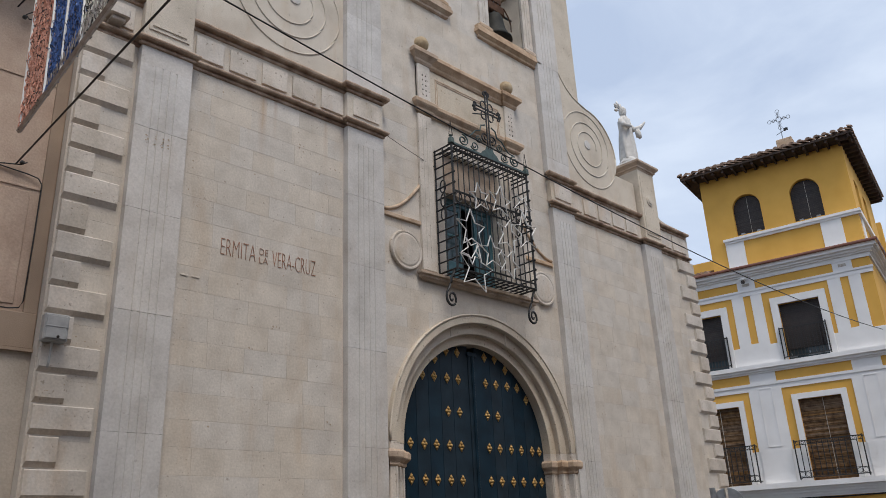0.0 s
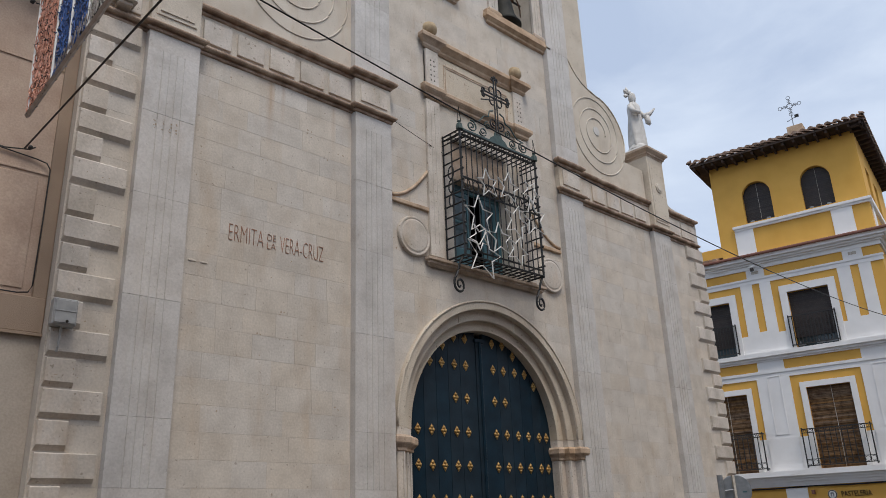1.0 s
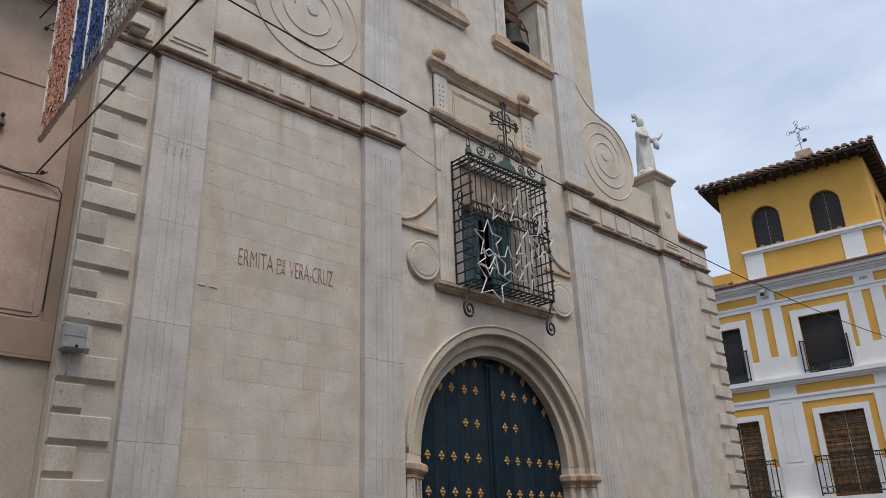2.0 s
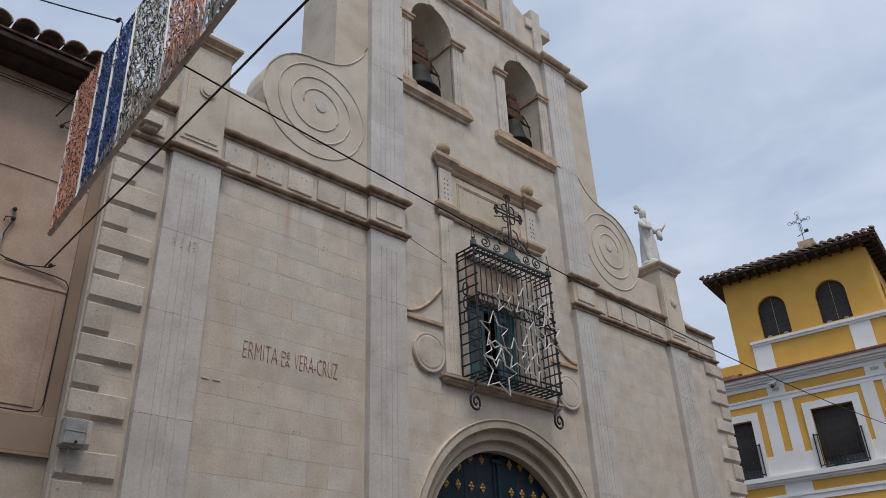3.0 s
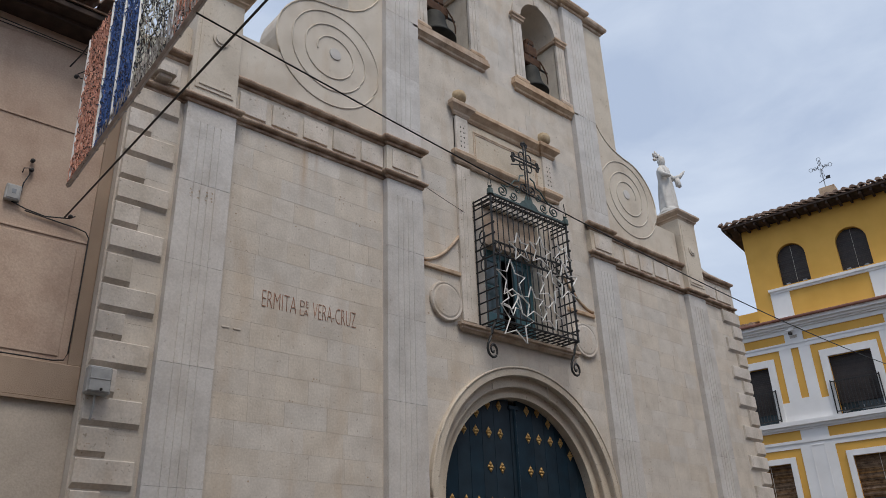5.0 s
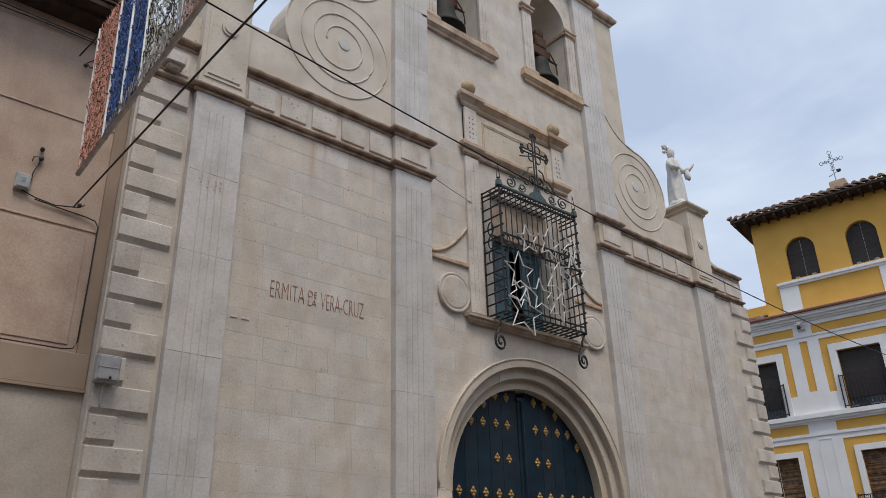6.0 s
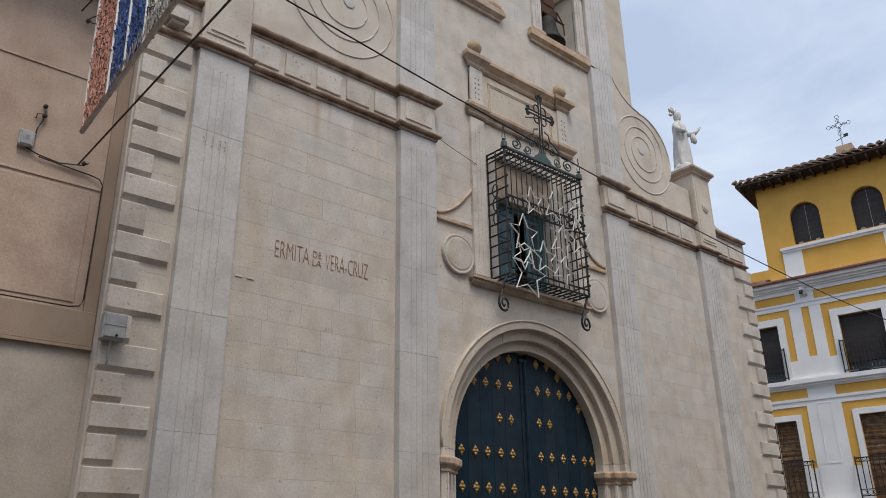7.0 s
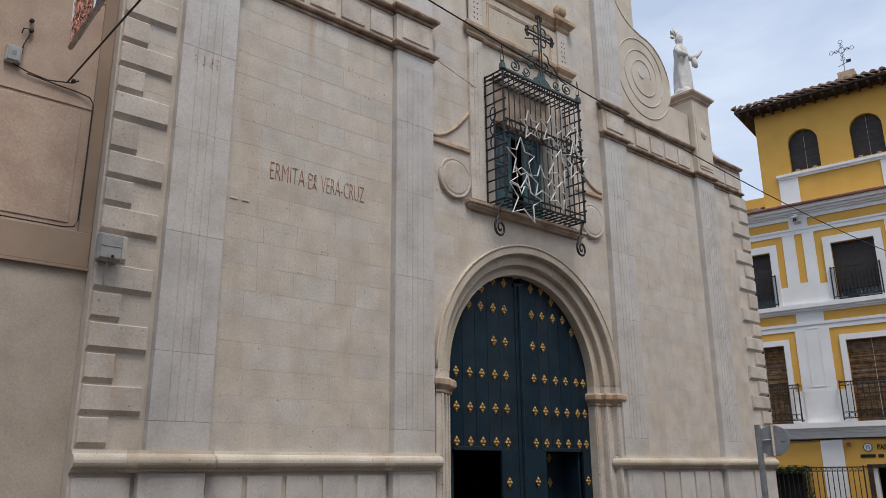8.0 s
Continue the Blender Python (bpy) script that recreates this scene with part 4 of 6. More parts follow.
stars = thing("star_lights", "unlit white light-tube stars tied to the window cage", "christmas lights", (0.0, -0.6, 6.2))
for cx, cz, r, turn, inner in ((-0.68, 7.22, 0.36, 92, 0.45), (-0.61, 6.43, 0.42, 80, 0.45), (-0.13, 6.86, 0.30, 95, 0.45), (0.37, 6.73, 0.28, 70, 0.45), (-0.39, 7.97, 0.27, 100, 0.45), (0.22, 8.06, 0.30, 85, 0.45), (0.39, 7.35, 0.33, 75, 0.45), (0.95, 7.56, 0.37, 100, 0.45), (0.93, 8.16, 0.24, 60, 0.45), (-0.71, 6.76, 0.24, 50, 0.45)):
    part("star", tube(bmesh.new(), star(cx, cz, r * 1.15, turn, inner=inner, y=-0.56), 0.0155, 6, True), M_TUBE, stars, matrix=Matrix.Translation((0, 0.6, -6.2)))

# ---- bells ----
def church_bell(cx, y, zb, r, name_label):
    b = thing("bell", name_label, "bell", (cx, y, level(zb)), group="bells in the belfry")
    part("bell_body", lathe(bmesh.new(), [(r, 0.0), (r * 1.0, 0.05), (r * 0.84, 0.14), (r * 0.66, 0.32), (r * 0.58, 0.50), (r * 0.54, 0.66), (r * 0.42, 0.76), (r * 0.12, 0.80)], 28), M_BRONZE, b, smooth=True)
    # inside of the bell, its shade given as near-black colour
    part("mouth", lathe(bmesh.new(), [(r * 0.9, 0.005), (r * 0.5, 0.4), (0.02, 0.6)], 20), M_DARK, b)
    part("yoke", boxes([(-r * 0.75, r * 0.75, -0.12, 0.12, 0.80, 1.08), (-r * 0.5, r * 0.5, -0.12, 0.12, 1.08, 1.42), (-r * 0.32, r * 0.32, -0.11, 0.11, 1.42, 1.62)], 0.03), M_YOKE, b, "brown wooden yoke")
    part("axle", tube(bmesh.new(), [(-0.66, 0, 0.92), (0.66, 0, 0.92)], 0.03, 8), M_IRON, b)
    part("strap", boxes([(-0.10, -0.06, -0.11, 0.11, 0.72, 1.5), (0.06, 0.10, -0.11, 0.11, 0.72, 1.5)]), M_IRON, b)
    part("rope", tube(bmesh.new(), [(r * 0.55, -0.15, 1.0), (r * 0.8, -0.2, 0.75), (r * 0.95, -0.2, 0.55), (r * 1.0, -0.18, 0.38)], 0.018, 6), M_YOKE, b)
    return b


church_bell(-BELL_X - 0.1, 0.36, 12.62, 0.50, "dark bronze bell on a brown wooden yoke")
church_bell(BELL_X - 0.02, 0.32, 12.62, 0.42, "smaller dark bronze bell on a short yoke")
church_bell(0, 0.6, 16.2, 0.34, "dark bronze bell in the topmost opening")

# ---- statue, one plain shape ----
sb = bmesh.new()
box(sb, -0.30, 0.30, -0.26, 0.26, 0.0, 0.10, 0.02)
lathe(sb, [(0.28, 0.10), (0.27, 0.16), (0.22, 0.22), (0.20, 0.25)], 10)
robe = []
nseg = 20
for z, rx, ry in ((0.22, 0.23, 0.20), (0.40, 0.225, 0.19), (0.65, 0.205, 0.175), (0.85, 0.19, 0.16), (1.02, 0.185, 0.15), (1.18, 0.205, 0.15), (1.28, 0.19, 0.14), (1.34, 0.10, 0.09), (1.39, 0.07, 0.07)):
    fold = 0.045 if z < 1.0 else 0.02
    robe.append([sb.verts.new(((rx + fold * math.cos(5 * t + z * 3)) * math.cos(t) + 0.03 * math.sin(z * 2.4), (ry + fold * math.sin(6 * t + z * 2)) * math.sin(t), z)) for t in [2 * math.pi * k / nseg for k in range(nseg)]])
for a, b in zip(robe, robe[1:]):
    for k in range(nseg):
        sb.faces.new((a[k], a[(k + 1) % nseg], b[(k + 1) % nseg], b[k]))
lathe(sb, [(0.05, 1.36), (0.085, 1.43), (0.10, 1.51), (0.09, 1.59), (0.05, 1.64), (0.01, 1.65)], 12)
tube(sb, [(0.17, 0, 1.24), (0.26, -0.10, 1.08), (0.40, -0.20, 1.13), (0.54, -0.24, 1.26), (0.62, -0.25, 1.34)], 0.06, 8, taper=[1.1, 1.15, 1.0, 0.6, 0.35])
tube(sb, [(-0.16, -0.02, 1.24), (-0.22, -0.12, 1.05), (-0.12, -0.2, 1.02), (-0.02, -0.19, 1.06)], 0.06, 8, taper=[1.1, 1.1, 0.9, 0.6])
tube(sb, [(0.33, -0.16, 1.08), (0.36, -0.17, 0.92), (0.40, -0.2, 0.86)], 0.07, 8, taper=[1.0, 1.1, 0.5])
for a in (110, 150, 195, 60):
    c, sn = math.cos(radians(a)), math.sin(radians(a))
    tube(sb, [(-0.10 + 0.05 * c, 0.04, 1.55 + 0.05 * sn), (-0.10 + 0.14 * c, 0.04, 1.55 + 0.14 * sn), (-0.10 + 0.22 * c, 0.04, 1.55 + 0.22 * sn)], 0.05, 6, taper=[0.6, 1.0, 0.3])
tagged(part("statue", sb, M_WHITE_STONE, smooth=True, matrix=pose(6.84, 0.26, level(10.89)) @ Matrix.Diagonal((1.08, 1.12, 1.22, 1))), "white stone statue in a long robe on the pedestal", "statue")

# ---- meter box on the quoins ----
bx = thing("meter_box", "grey plastic junction box fixed to the corner quoins", "junction box", (-7.825, -0.06, 4.075))
part("box_body", boxes([(-0.14, 0.15, -0.14, 0.0, 0.0, 0.34)], 0.015), M_BOX, bx)
part("box_lid", boxes([(-0.125, 0.135, -0.158, -0.14, 0.02, 0.32)], 0.012), M_BOX, bx)
part("hinge_rib", boxes([(-0.125, 0.135, -0.164, -0.155, 0.03 + 0.14, 0.045 + 0.14)], 0.003), M_BOX, bx)
part("lock", lathe(bmesh.new(), [(0.018, 0), (0.016, 0.012), (0.004, 0.013)], 10, (0.03, -0.158, 0.05), FRONT), M_DARK, bx)
part("conduit", tube(bmesh.new(), [(0.0, -0.06, 0.0), (0.0, -0.03, -0.25), (0.0, 0.0, -0.3)], 0.014, 6), M_BOX, bx)

# ---- floodlight above the quoins ----
fl = thing("floodlight", "beige weathered floodlight fixed beside the corner pedestal", "floodlight", (-7.54, 0.0, 8.93))
part("housing", prism_z(bmesh.new(), [(-0.15, 0.0), (0.15, 0.0), (0.15, -0.24), (0.12, -0.27), (-0.12, -0.27), (-0.15, -0.24)], 0.05, 0.17), M_QUOIN, fl)
part("lamp_foot", boxes([(-0.10, 0.10, -0.20, 0.02, -0.01, 0.05)], 0.01), M_QUOIN, fl)

# ---- the neighbouring building ----
nb = thing("neighbour_house", "two-storey house with pinkish render and clay tile eaves", "house", (-14, 0.2, GROUND))
NL = Matrix.Translation((14, -0.2, -GROUND))


def npart(name, bm, mat, label="", parent=None, smooth=False):
    return part(name, raised(bm), mat, parent or nb, label, smooth, NL if parent is None else None)


npart("wall", boxes([(-30, XL - 0.004, 0.20, 9, GROUND, 9.25)]), M_PINK, "pinkish rendered wall")
npart("lower_wall", boxes([(-30, XL - 0.004, 0.192, 0.201, GROUND, 3.975)]), M_LOWER, "grey-beige rendered lower wall")
npart("string_course", boxes([(-30, XL - 0.004, 0.15, 0.21, 4.01, 4.46)], 0.012), M_PINK_TRIM, "brown band")
npart("base_band", boxes([(-30, XL - 0.004, 0.135, 0.21, 3.975, 4.013)]), M_PINK_TRIM)
npart("corner_strip", boxes([(-8.12, XL - 0.004, 0.165, 0.21, 4.46, 9.1)], 0.006), M_PINK_TRIM, "vertical rendered strip")
for z in (7.58, 6.02):
    npart("score_line", boxes([(-30, -8.12, 0.185, 0.205, z - 0.012, z + 0.012)], 0.004), M_PINK)
npart("raised_field", boxes([(-30, -8.24, 0.188, 0.205, 4.55, 5.98)], 0.01), M_PINK)
npart("eave_board", boxes([(-30, XL - 0.05, -0.30, 0.25, 9.19, 9.25)], 0.004), M_EAVE)
npart("eave_board", boxes([(-30, XL - 0.05, -0.12, 0.25, 9.10, 9.19)], 0.004), M_EAVE)
npart("fascia", boxes([(-30, XL - 0.05, -0.34, -0.28, 9.20, 9.32)], 0.006), M_EAVE)
npart("roof", prism_z(bmesh.new(), [(-30, -0.34), (XL - 0.05, -0.34), (XL - 0.05, 9), (-30, 9)], 9.29, 9.33), M_EAVE)
tile_bm = bmesh.new()
arcn = 8
prev = None
for row, (y, z, r) in enumerate(((-0.46, 9.41, 0.165), (0.10, 9.58, 0.135))):
    outer = [tile_bm.verts.new((r * math.cos(math.pi * k / arcn), y, z + r * math.sin(math.pi * k / arcn))) for k in range(arcn + 1)]
    inn = [tile_bm.verts.new(((r - 0.018) * math.cos(math.pi * k / arcn), y, z + (r - 0.018) * math.sin(math.pi * k / arcn))) for k in range(arcn + 1)]
    if prev:
        for k in range(arcn):
            tile_bm.faces.new((prev[0][k], prev[0][k + 1], outer[k + 1], outer[k]))
            tile_bm.faces.new((prev[1][k], inn[k], inn[k + 1], prev[1][k + 1]))
    else:
        for k in range(arcn):
            tile_bm.faces.new((outer[k], inn[k], inn[k + 1], outer[k + 1]))
    prev = (outer, inn)
tile0 = npart("roof_tile", tile_bm, M_TILE, "half-round clay tile")
x = XL - 0.22
tile0.matrix_basis = NL @ Matrix.Translation((x, 0, 0))
for row in range(5):
    for i in range(26):
        if row == 0 and i == 0:
            continue
        o = tile0.copy()
        scene.collection.objects.link(o)
        o.matrix_basis = NL @ Matrix.Translation((x - 0.335 * i + rng.uniform(-0.012, 0.012), 0.42 * row + rng.uniform(-0.02, 0.02), 0.13 * row + rng.uniform(-0.006, 0.006))) @ Matrix.Rotation(radians(rng.uniform(-2, 2)), 4, "Z")
npart("channel_tiles", boxes([(-30, XL - 0.05, -0.36, 2.0, 9.33, 9.36)]), M_TILE)

# cables, switch box and hook on the neighbour's wall
cb = thing("wall_cables", "black cables clipped along the rendered wall", "cable", (-8.4, 0.18, 6.3))
CBL = Matrix.Translation((8.4, -0.18, -6.3))
runs = [
    [(-9.12, 0.17, 6.33), (-8.95, 0.16, 6.27), (-8.7, 0.17, 6.24), (-8.41, 0.15, 6.29), (-8.35, 0.12, 6.33)],
    [(-8.95, 0.17, 6.25), (-8.6, 0.17, 6.215), (-8.3, 0.17, 6.19), (-8.18, 0.16, 6.16), (-8.13, 0.155, 6.08), (-8.13, 0.155, 5.4), (-8.14, 0.155, 4.60), (-8.18, 0.16, 4.51), (-8.3, 0.17, 4.49), (-9.4, 0.17, 4.49)],
    [(-9.04, 0.17, 6.45), (-9.03, 0.165, 6.62), (-8.98, 0.165, 6.78), (-9.0, 0.16, 6.86), (-9.06, 0.16, 6.84), (-9.07, 0.16, 6.77)],
    [(-14, 0.14, 8.96), (-10, 0.14, 8.93), (-8.7, 0.14, 8.9), (-8.1, 0.12, 8.86)],
    [(-14, 0.16, 8.86), (-10.2, 0.13, 8.84), (-9.2, 0.14, 8.87), (-8.2, 0.12, 8.82)],
    [(-8.3, 0.12, 8.8), (-8.5, 0.1, 8.58), (-8.66, 0.12, 8.42), (-8.62, 0.12, 8.37), (-8.4, 0.1, 8.4)],
]
for r in runs:
    part("cable", raised(tube(bmesh.new(), r, 0.009, 6)), M_WIRE, cb, smooth=True, matrix=CBL)
for at in ((-8.41, 0.13, 6.31), (-8.98, 0.16, 6.98), (-8.97, 0.16, 6.84), (-8.67, 0.13, 8.38)):
    part("clamp", lathe(bmesh.new(), [(0.012, -0.03), (0.03, -0.015), (0.03, 0.015), (0.012, 0.03)], 8, (at[0], at[1], level(at[2])), FRONT), M_WIRE, cb, matrix=CBL)
sw = thing("switch_box", "small grey box wired to the rendered wall", "junction box", (-9.13, 0.19, level(6.33)))
part("box_body", boxes([(-0.09, 0.09, -0.07, 0.0, 0.0, 0.22)], 0.01), M_BOX, sw)
part("box_cover", boxes([(-0.07, 0.07, -0.08, -0.068, 0.02, 0.20)], 0.006), M_BOX, sw)
part("label_plate", boxes([(-0.02, 0.03, -0.084, -0.079, 0.09, 0.15)]), M_GREYMETAL, sw)

# ---- hanging light decoration over the street ----
BX = -8.74
deco = thing("street_decoration", "unlit street decoration of copper, blue and silver tinsel", "christmas lights", (BX, -0.9, 6.2))
DL = Matrix.Translation((-BX, 0.9, -6.2))


def low_edge(y):
    return 6.36 + (-0.87 - y) * 0.105


def high_edge(y):
    return 8.71 + max(0.0, -1.4 - y) * 0.035


part("frame_bar", tube(bmesh.new(), [(BX, -0.85, 6.355), (BX, -3.5, low_edge(-3.5)), (BX, -6.6, low_edge(-6.6))], 0.03, 4), M_ALU, deco, "grey aluminium bar", matrix=DL)
part("end_tube", tube(bmesh.new(), [(BX, -0.87, 6.38), (BX, -0.62, 8.71)], 0.022, 8), M_TUBE, deco, "white end tube", matrix=DL)
part("hanger_wire", tube(bmesh.new(), [(BX, -0.62, 8.68), (BX, -0.3, 8.70), (BX - 0.02, 0.22, 8.77)], 0.012, 5), M_WIRE, deco, matrix=DL)
part("top_wire", tube(bmesh.new(), [(BX, -0.62, 8.71), (BX, -1.7, 8.73), (BX, -6.6, 8.9)], 0.012, 5), M_WIRE, deco, matrix=DL)
STRIPS = ((-0.90, -1.70, M_COPPER, 0.018, "copper-red tinsel strip"), (-1.74, -2.20, M_BLUE, 0.016, "blue tinsel strip"), (-2.24, -2.74, M_BLUE, 0.018, "blue tinsel strip"), (-2.78, -3.70, M_WIRE, 0.085, "dark wire strip"), (-2.80, -3.76, M_PALEGOLD, 0.050, "pale gold tinsel strip"), (-3.82, -4.66, M_COPPER, 0.026, "copper-red tinsel strip"), (-4.70, -5.2, M_WIRE, 0.045, "dark wire strip"), (-4.72, -5.5, M_PALEGOLD, 0.055, "pale gold tinsel strip"), (-5.54, -6.5, M_BLUE, 0.03, "blue tinsel strip"))
for y0, y1, mat, gap, lab in STRIPS:
    bm = bmesh.new()
    hook = bmesh.new()
    y = y0
    while y > y1:
        z0, z1 = low_edge(y) + 0.02, high_edge(y) - 0.02
        n = int((z1 - z0) / 0.07)
        pts = [(BX + rng.uniform(-0.03, 0.03), y + 0.22 * i / n + rng.uniform(-0.014, 0.014), z0 + (z1 - z0) * i / n) for i in range(n + 1)]
        tube(bm, pts, 0.0065, 4)
        for i in range(n):
            if rng.random() < 0.8:
                p = pts[i]
                q = rng.uniform(-1, 1)
                tube(bm if rng.random() < 0.5 else hook, [p, (p[0] + rng.uniform(-0.03, 0.03), p[1] - 0.022 - rng.uniform(0, 0.02), p[2] + 0.012 * q), (p[0], p[1] - 0.03, p[2] + 0.045 * q)], 0.0055, 3)
        y -= gap * rng.uniform(0.85, 1.15)
    st = part("tinsel_strip", bm, mat, deco, lab, matrix=DL)
    tagged(st, kind="stuff")
    tagged(part("wire_hook", hook, M_WIRE, st), kind="stuff")
    # silver fringe along the lower bar
fr = bmesh.new()
y = -1.9
while y > -6.4:
    z0 = low_edge(y)
    h = min(0.4, 0.1 + (-1.9 - y) * 0.16)
    for k in range(1):
        tube(fr, [(BX - 0.04 + rng.uniform(-0.02, 0.02), y, z0), (BX - 0.04, y + rng.uniform(-0.03, 0.03), z0 + h * 0.5), (BX - 0.04, y + rng.uniform(-0.03, 0.03), z0 + h * rng.uniform(0.7, 1.1))], 0.006, 3)
    y -= 0.045
part("silver_fringe", fr, M_SILVER, deco, "silver tinsel fringe", matrix=DL)["kind"] = "stuff"
for y in (-1.72, -2.22, -2.76, -3.79, -4.68):
    part("light_tube", tube(bmesh.new(), [(BX - 0.02, y, low_edge(y)), (BX - 0.02, y + 0.2, high_edge(y))], 0.015, 6), M_TUBE, deco, matrix=DL)

# ---- cables across the street ----
def cable(name, label, pts, r):
    o = thing(name, label, "cable", pts[0])
    part("strand", tube(bmesh.new(), pts, r, 6), M_WIRE, o, smooth=True, matrix=Matrix.Translation([-v for v in pts[0]]))
    return o


def sagging(a, b, sag, n=24):
    a, b = Vector(a), Vector(b)
    return [tuple(a.lerp(b, i / n) - Vector((0, 0, sag * 4 * (i / n) * (1 - i / n)))) for i in range(n + 1)]


HANG = (
    ("street_cable", "black steel cable stretched across the street", (-8.48, 0.13, 6.40), (-8.27, -15.95, 6.66), 0.0, 0.0125),
    ("decoration_cable", "black cable from the light decoration to the house", (-8.74, -4.27, 6.68), (16.0, -2.46, 7.36), 0.43, 0.0105),
    ("eaves_cable", "black cable with a plug above the tiled eaves", (-8.78, -1.9, 9.015), (-10.02, -0.6, 9.84), 0.02, 0.011),
    ("window_cable", "thin black cable from the cornice to the window cage", (-2.45, -0.2, 8.78), (-1.06, -0.03, 8.62), 0.01, 0.006),
)
for nm, lab, a, b, sag, r in HANG:
    cable(nm, lab, sagging(a, b, sag), r)

plug = thing("cable_plug", "black plug hanging on its lead above the tinsel decoration", "plug", (-8.78, -1.9, 9.015))
part("plug_body", tube(bmesh.new(), [(0, 0.02, 0.01), (0, -0.03, -0.02), (0.0, -0.12, -0.06)], 0.03, 8, taper=[0.5, 1.0, 0.7]), M_WIRE, plug)
part("lead", tube(bmesh.new(), [(0, -0.1, -0.05), (0.03, -0.16, -0.14), (0.04, -0.1, -0.29)], 0.009, 5), M_WIRE, plug, smooth=True)

# ---- traffic sign seen from behind ----
sg = thing("traffic_sign", "back of a round grey traffic sign on a steel pole", "traffic sign", (4.93, -1.71, GROUND))
SGL = Matrix.Translation((-4.93, 1.71, -GROUND))
turn_s = Matrix.Rotation(radians(-62), 3, "Z") @ FRONT
part("pole", tube(bmesh.new(), [(4.93, -1.71, GROUND), (4.93, -1.71, 2.43)], 0.062, 10), M_GREYMETAL, sg, matrix=SGL)
cx, cy, cz = 5.13, -1.92, 2.11
part("disc", lathe(bmesh.new(), [(0.30, -0.03), (0.312, -0.02), (0.312, 0.0), (0.30, 0.004), (0.01, 0.004)], 40, (cx, cy, cz), turn_s), M_GREYMETAL, sg, "plain grey back of the round plate", matrix=SGL)
d = Vector((math.cos(radians(-62)), math.sin(radians(-62)), 0))
nrm = Vector((d.y, -d.x, 0))
o_ = Vector((cx, cy, cz)) + nrm * 0.03
part("bracket", tube(bmesh.new(), [o_ + d * -0.02 + Vector((0, 0, -0.30)), o_ + d * -0.02 + Vector((0, 0, 0.31))], 0.035, 4), M_PALE, sg, "peeling pale bracket strip", matrix=SGL)
part("clamp_arm", tube(bmesh.new(), [(4.93, -1.71, 2.10), o_ + d * -0.02 + Vector((0, 0, 0.02))], 0.02, 6), M_GREYMETAL, sg, matrix=SGL)
part("sticker", boxes([(-0.05, 0.03, -0.002, 0.002, -0.012, 0.012)]), M_TEAL, sg, matrix=SGL @ Matrix.Translation(Vector((cx, cy, cz)) + nrm * 0.012 + d * 0.18 + Vector((0, 0, -0.03))) @ Matrix.Rotation(radians(-62), 4, "Z"))


# ---- the yellow corner house; x goes into the house, u runs along its front ----
HX, HY, HT = 16.0, -0.12, 10.9
HOUSE = pose(HX, HY, -0.161, 0, 0, HT) @ Matrix.Diagonal((1, 1.011, 1.041, 1))
house = thing("corner_house", "three-storey ochre yellow house with white trim and a tiled tower storey", "house")
house.matrix_basis = HOUSE @ Matrix.Translation((0, 0, GROUND))
HL = Matrix.Translation((0, 0, -GROUND))


def hb(u0, u1, z0, z1, x0, x1):
    """A box of the house front: along the front, height, depth."""
    return (x0, x1, -u1, -u0, z0, z1)


def hpart(name, rects, mat, label="", parent=None, bevel=0.0):
    ob = None
    if name in ("wall", "side_wall", "tower_side", "shop_recess", "panel_moulding", "shop_frame"):
        bm = boxes([hb(*r) for r in rects], bevel)
        bmesh.ops.remove_doubles(bm, verts=bm.verts[:], dist=0.0005)
        return part(name, bm, mat, parent or house, label, matrix=HL if parent is None else None)
    for r in rects:
        ob = part(name, boxes([hb(*r)], bevel), mat, parent or house, label, matrix=HL if parent is None else None)
    return ob


def hgroup(name, label):
    o = new(name)
    o.parent, o.matrix_basis, o["label"], o.empty_display_size = house, HL, label, 0.2
    return o


U0, U1 = -9.0, 2.36
WIN2 = [(-0.70, 0.60, 6.82, 8.70), (-4.0, -2.66, 6.82, 8.70)]
WIN1 = [(-0.67, 0.65, 3.04, 5.53), (-4.0, -2.58, 3.04, 5.53)]
SHOP = [(-0.46, 1.3, GROUND, 1.66), (-3.5, -2.42, 0.3, 1.66)]
TOPW = [(-1.60, -0.62), (0.40, 1.38)]


def front_wall(u0, u1, z0, z1, hs, x0=0.0, x1=0.35):
    """The part of the front between two heights, with its openings."""
    us = sorted({u0, u1, *[v for h in hs for v in h[:2]]})
    zs = sorted({z0, z1, *[v for h in hs for v in h[2:]]})
    return [(a, b, c, d, x0, x1) for a, b in zip(us, us[1:]) for c, d in zip(zs, zs[1:]) if not any(h[0] <= (a + b) / 2 <= h[1] and h[2] <= (c + d) / 2 <= h[3] for h in hs)]


hpart("wall", front_wall(U0, U1, GROUND, 2.6, SHOP) + front_wall(U0, U1, 2.6, 6.6, WIN1) + front_wall(U0, U1, 6.6, 10.15, WIN2), M_YELLOW, "ochre yellow front wall")
hpart("side_wall", [(U1 - 0.35, U1, GROUND, 10.15, 0.35, 9.0), (U0, U0 + 0.3, GROUND, 10.15, 0.35, 9.0)], M_YELLOW)
hpart("back_wall", [(U0, U1, GROUND, 13.6, 9.0, 9.3)], M_YELLOW)
hpart("floor_slab", [(U0, U1, 2.7, 2.9, 0.35, 9), (U0, U1, 6.5, 6.7, 0.35, 9), (U0, U1, 10.0, 10.12, 0.0, 9)], M_DARK)
top = bmesh.new()
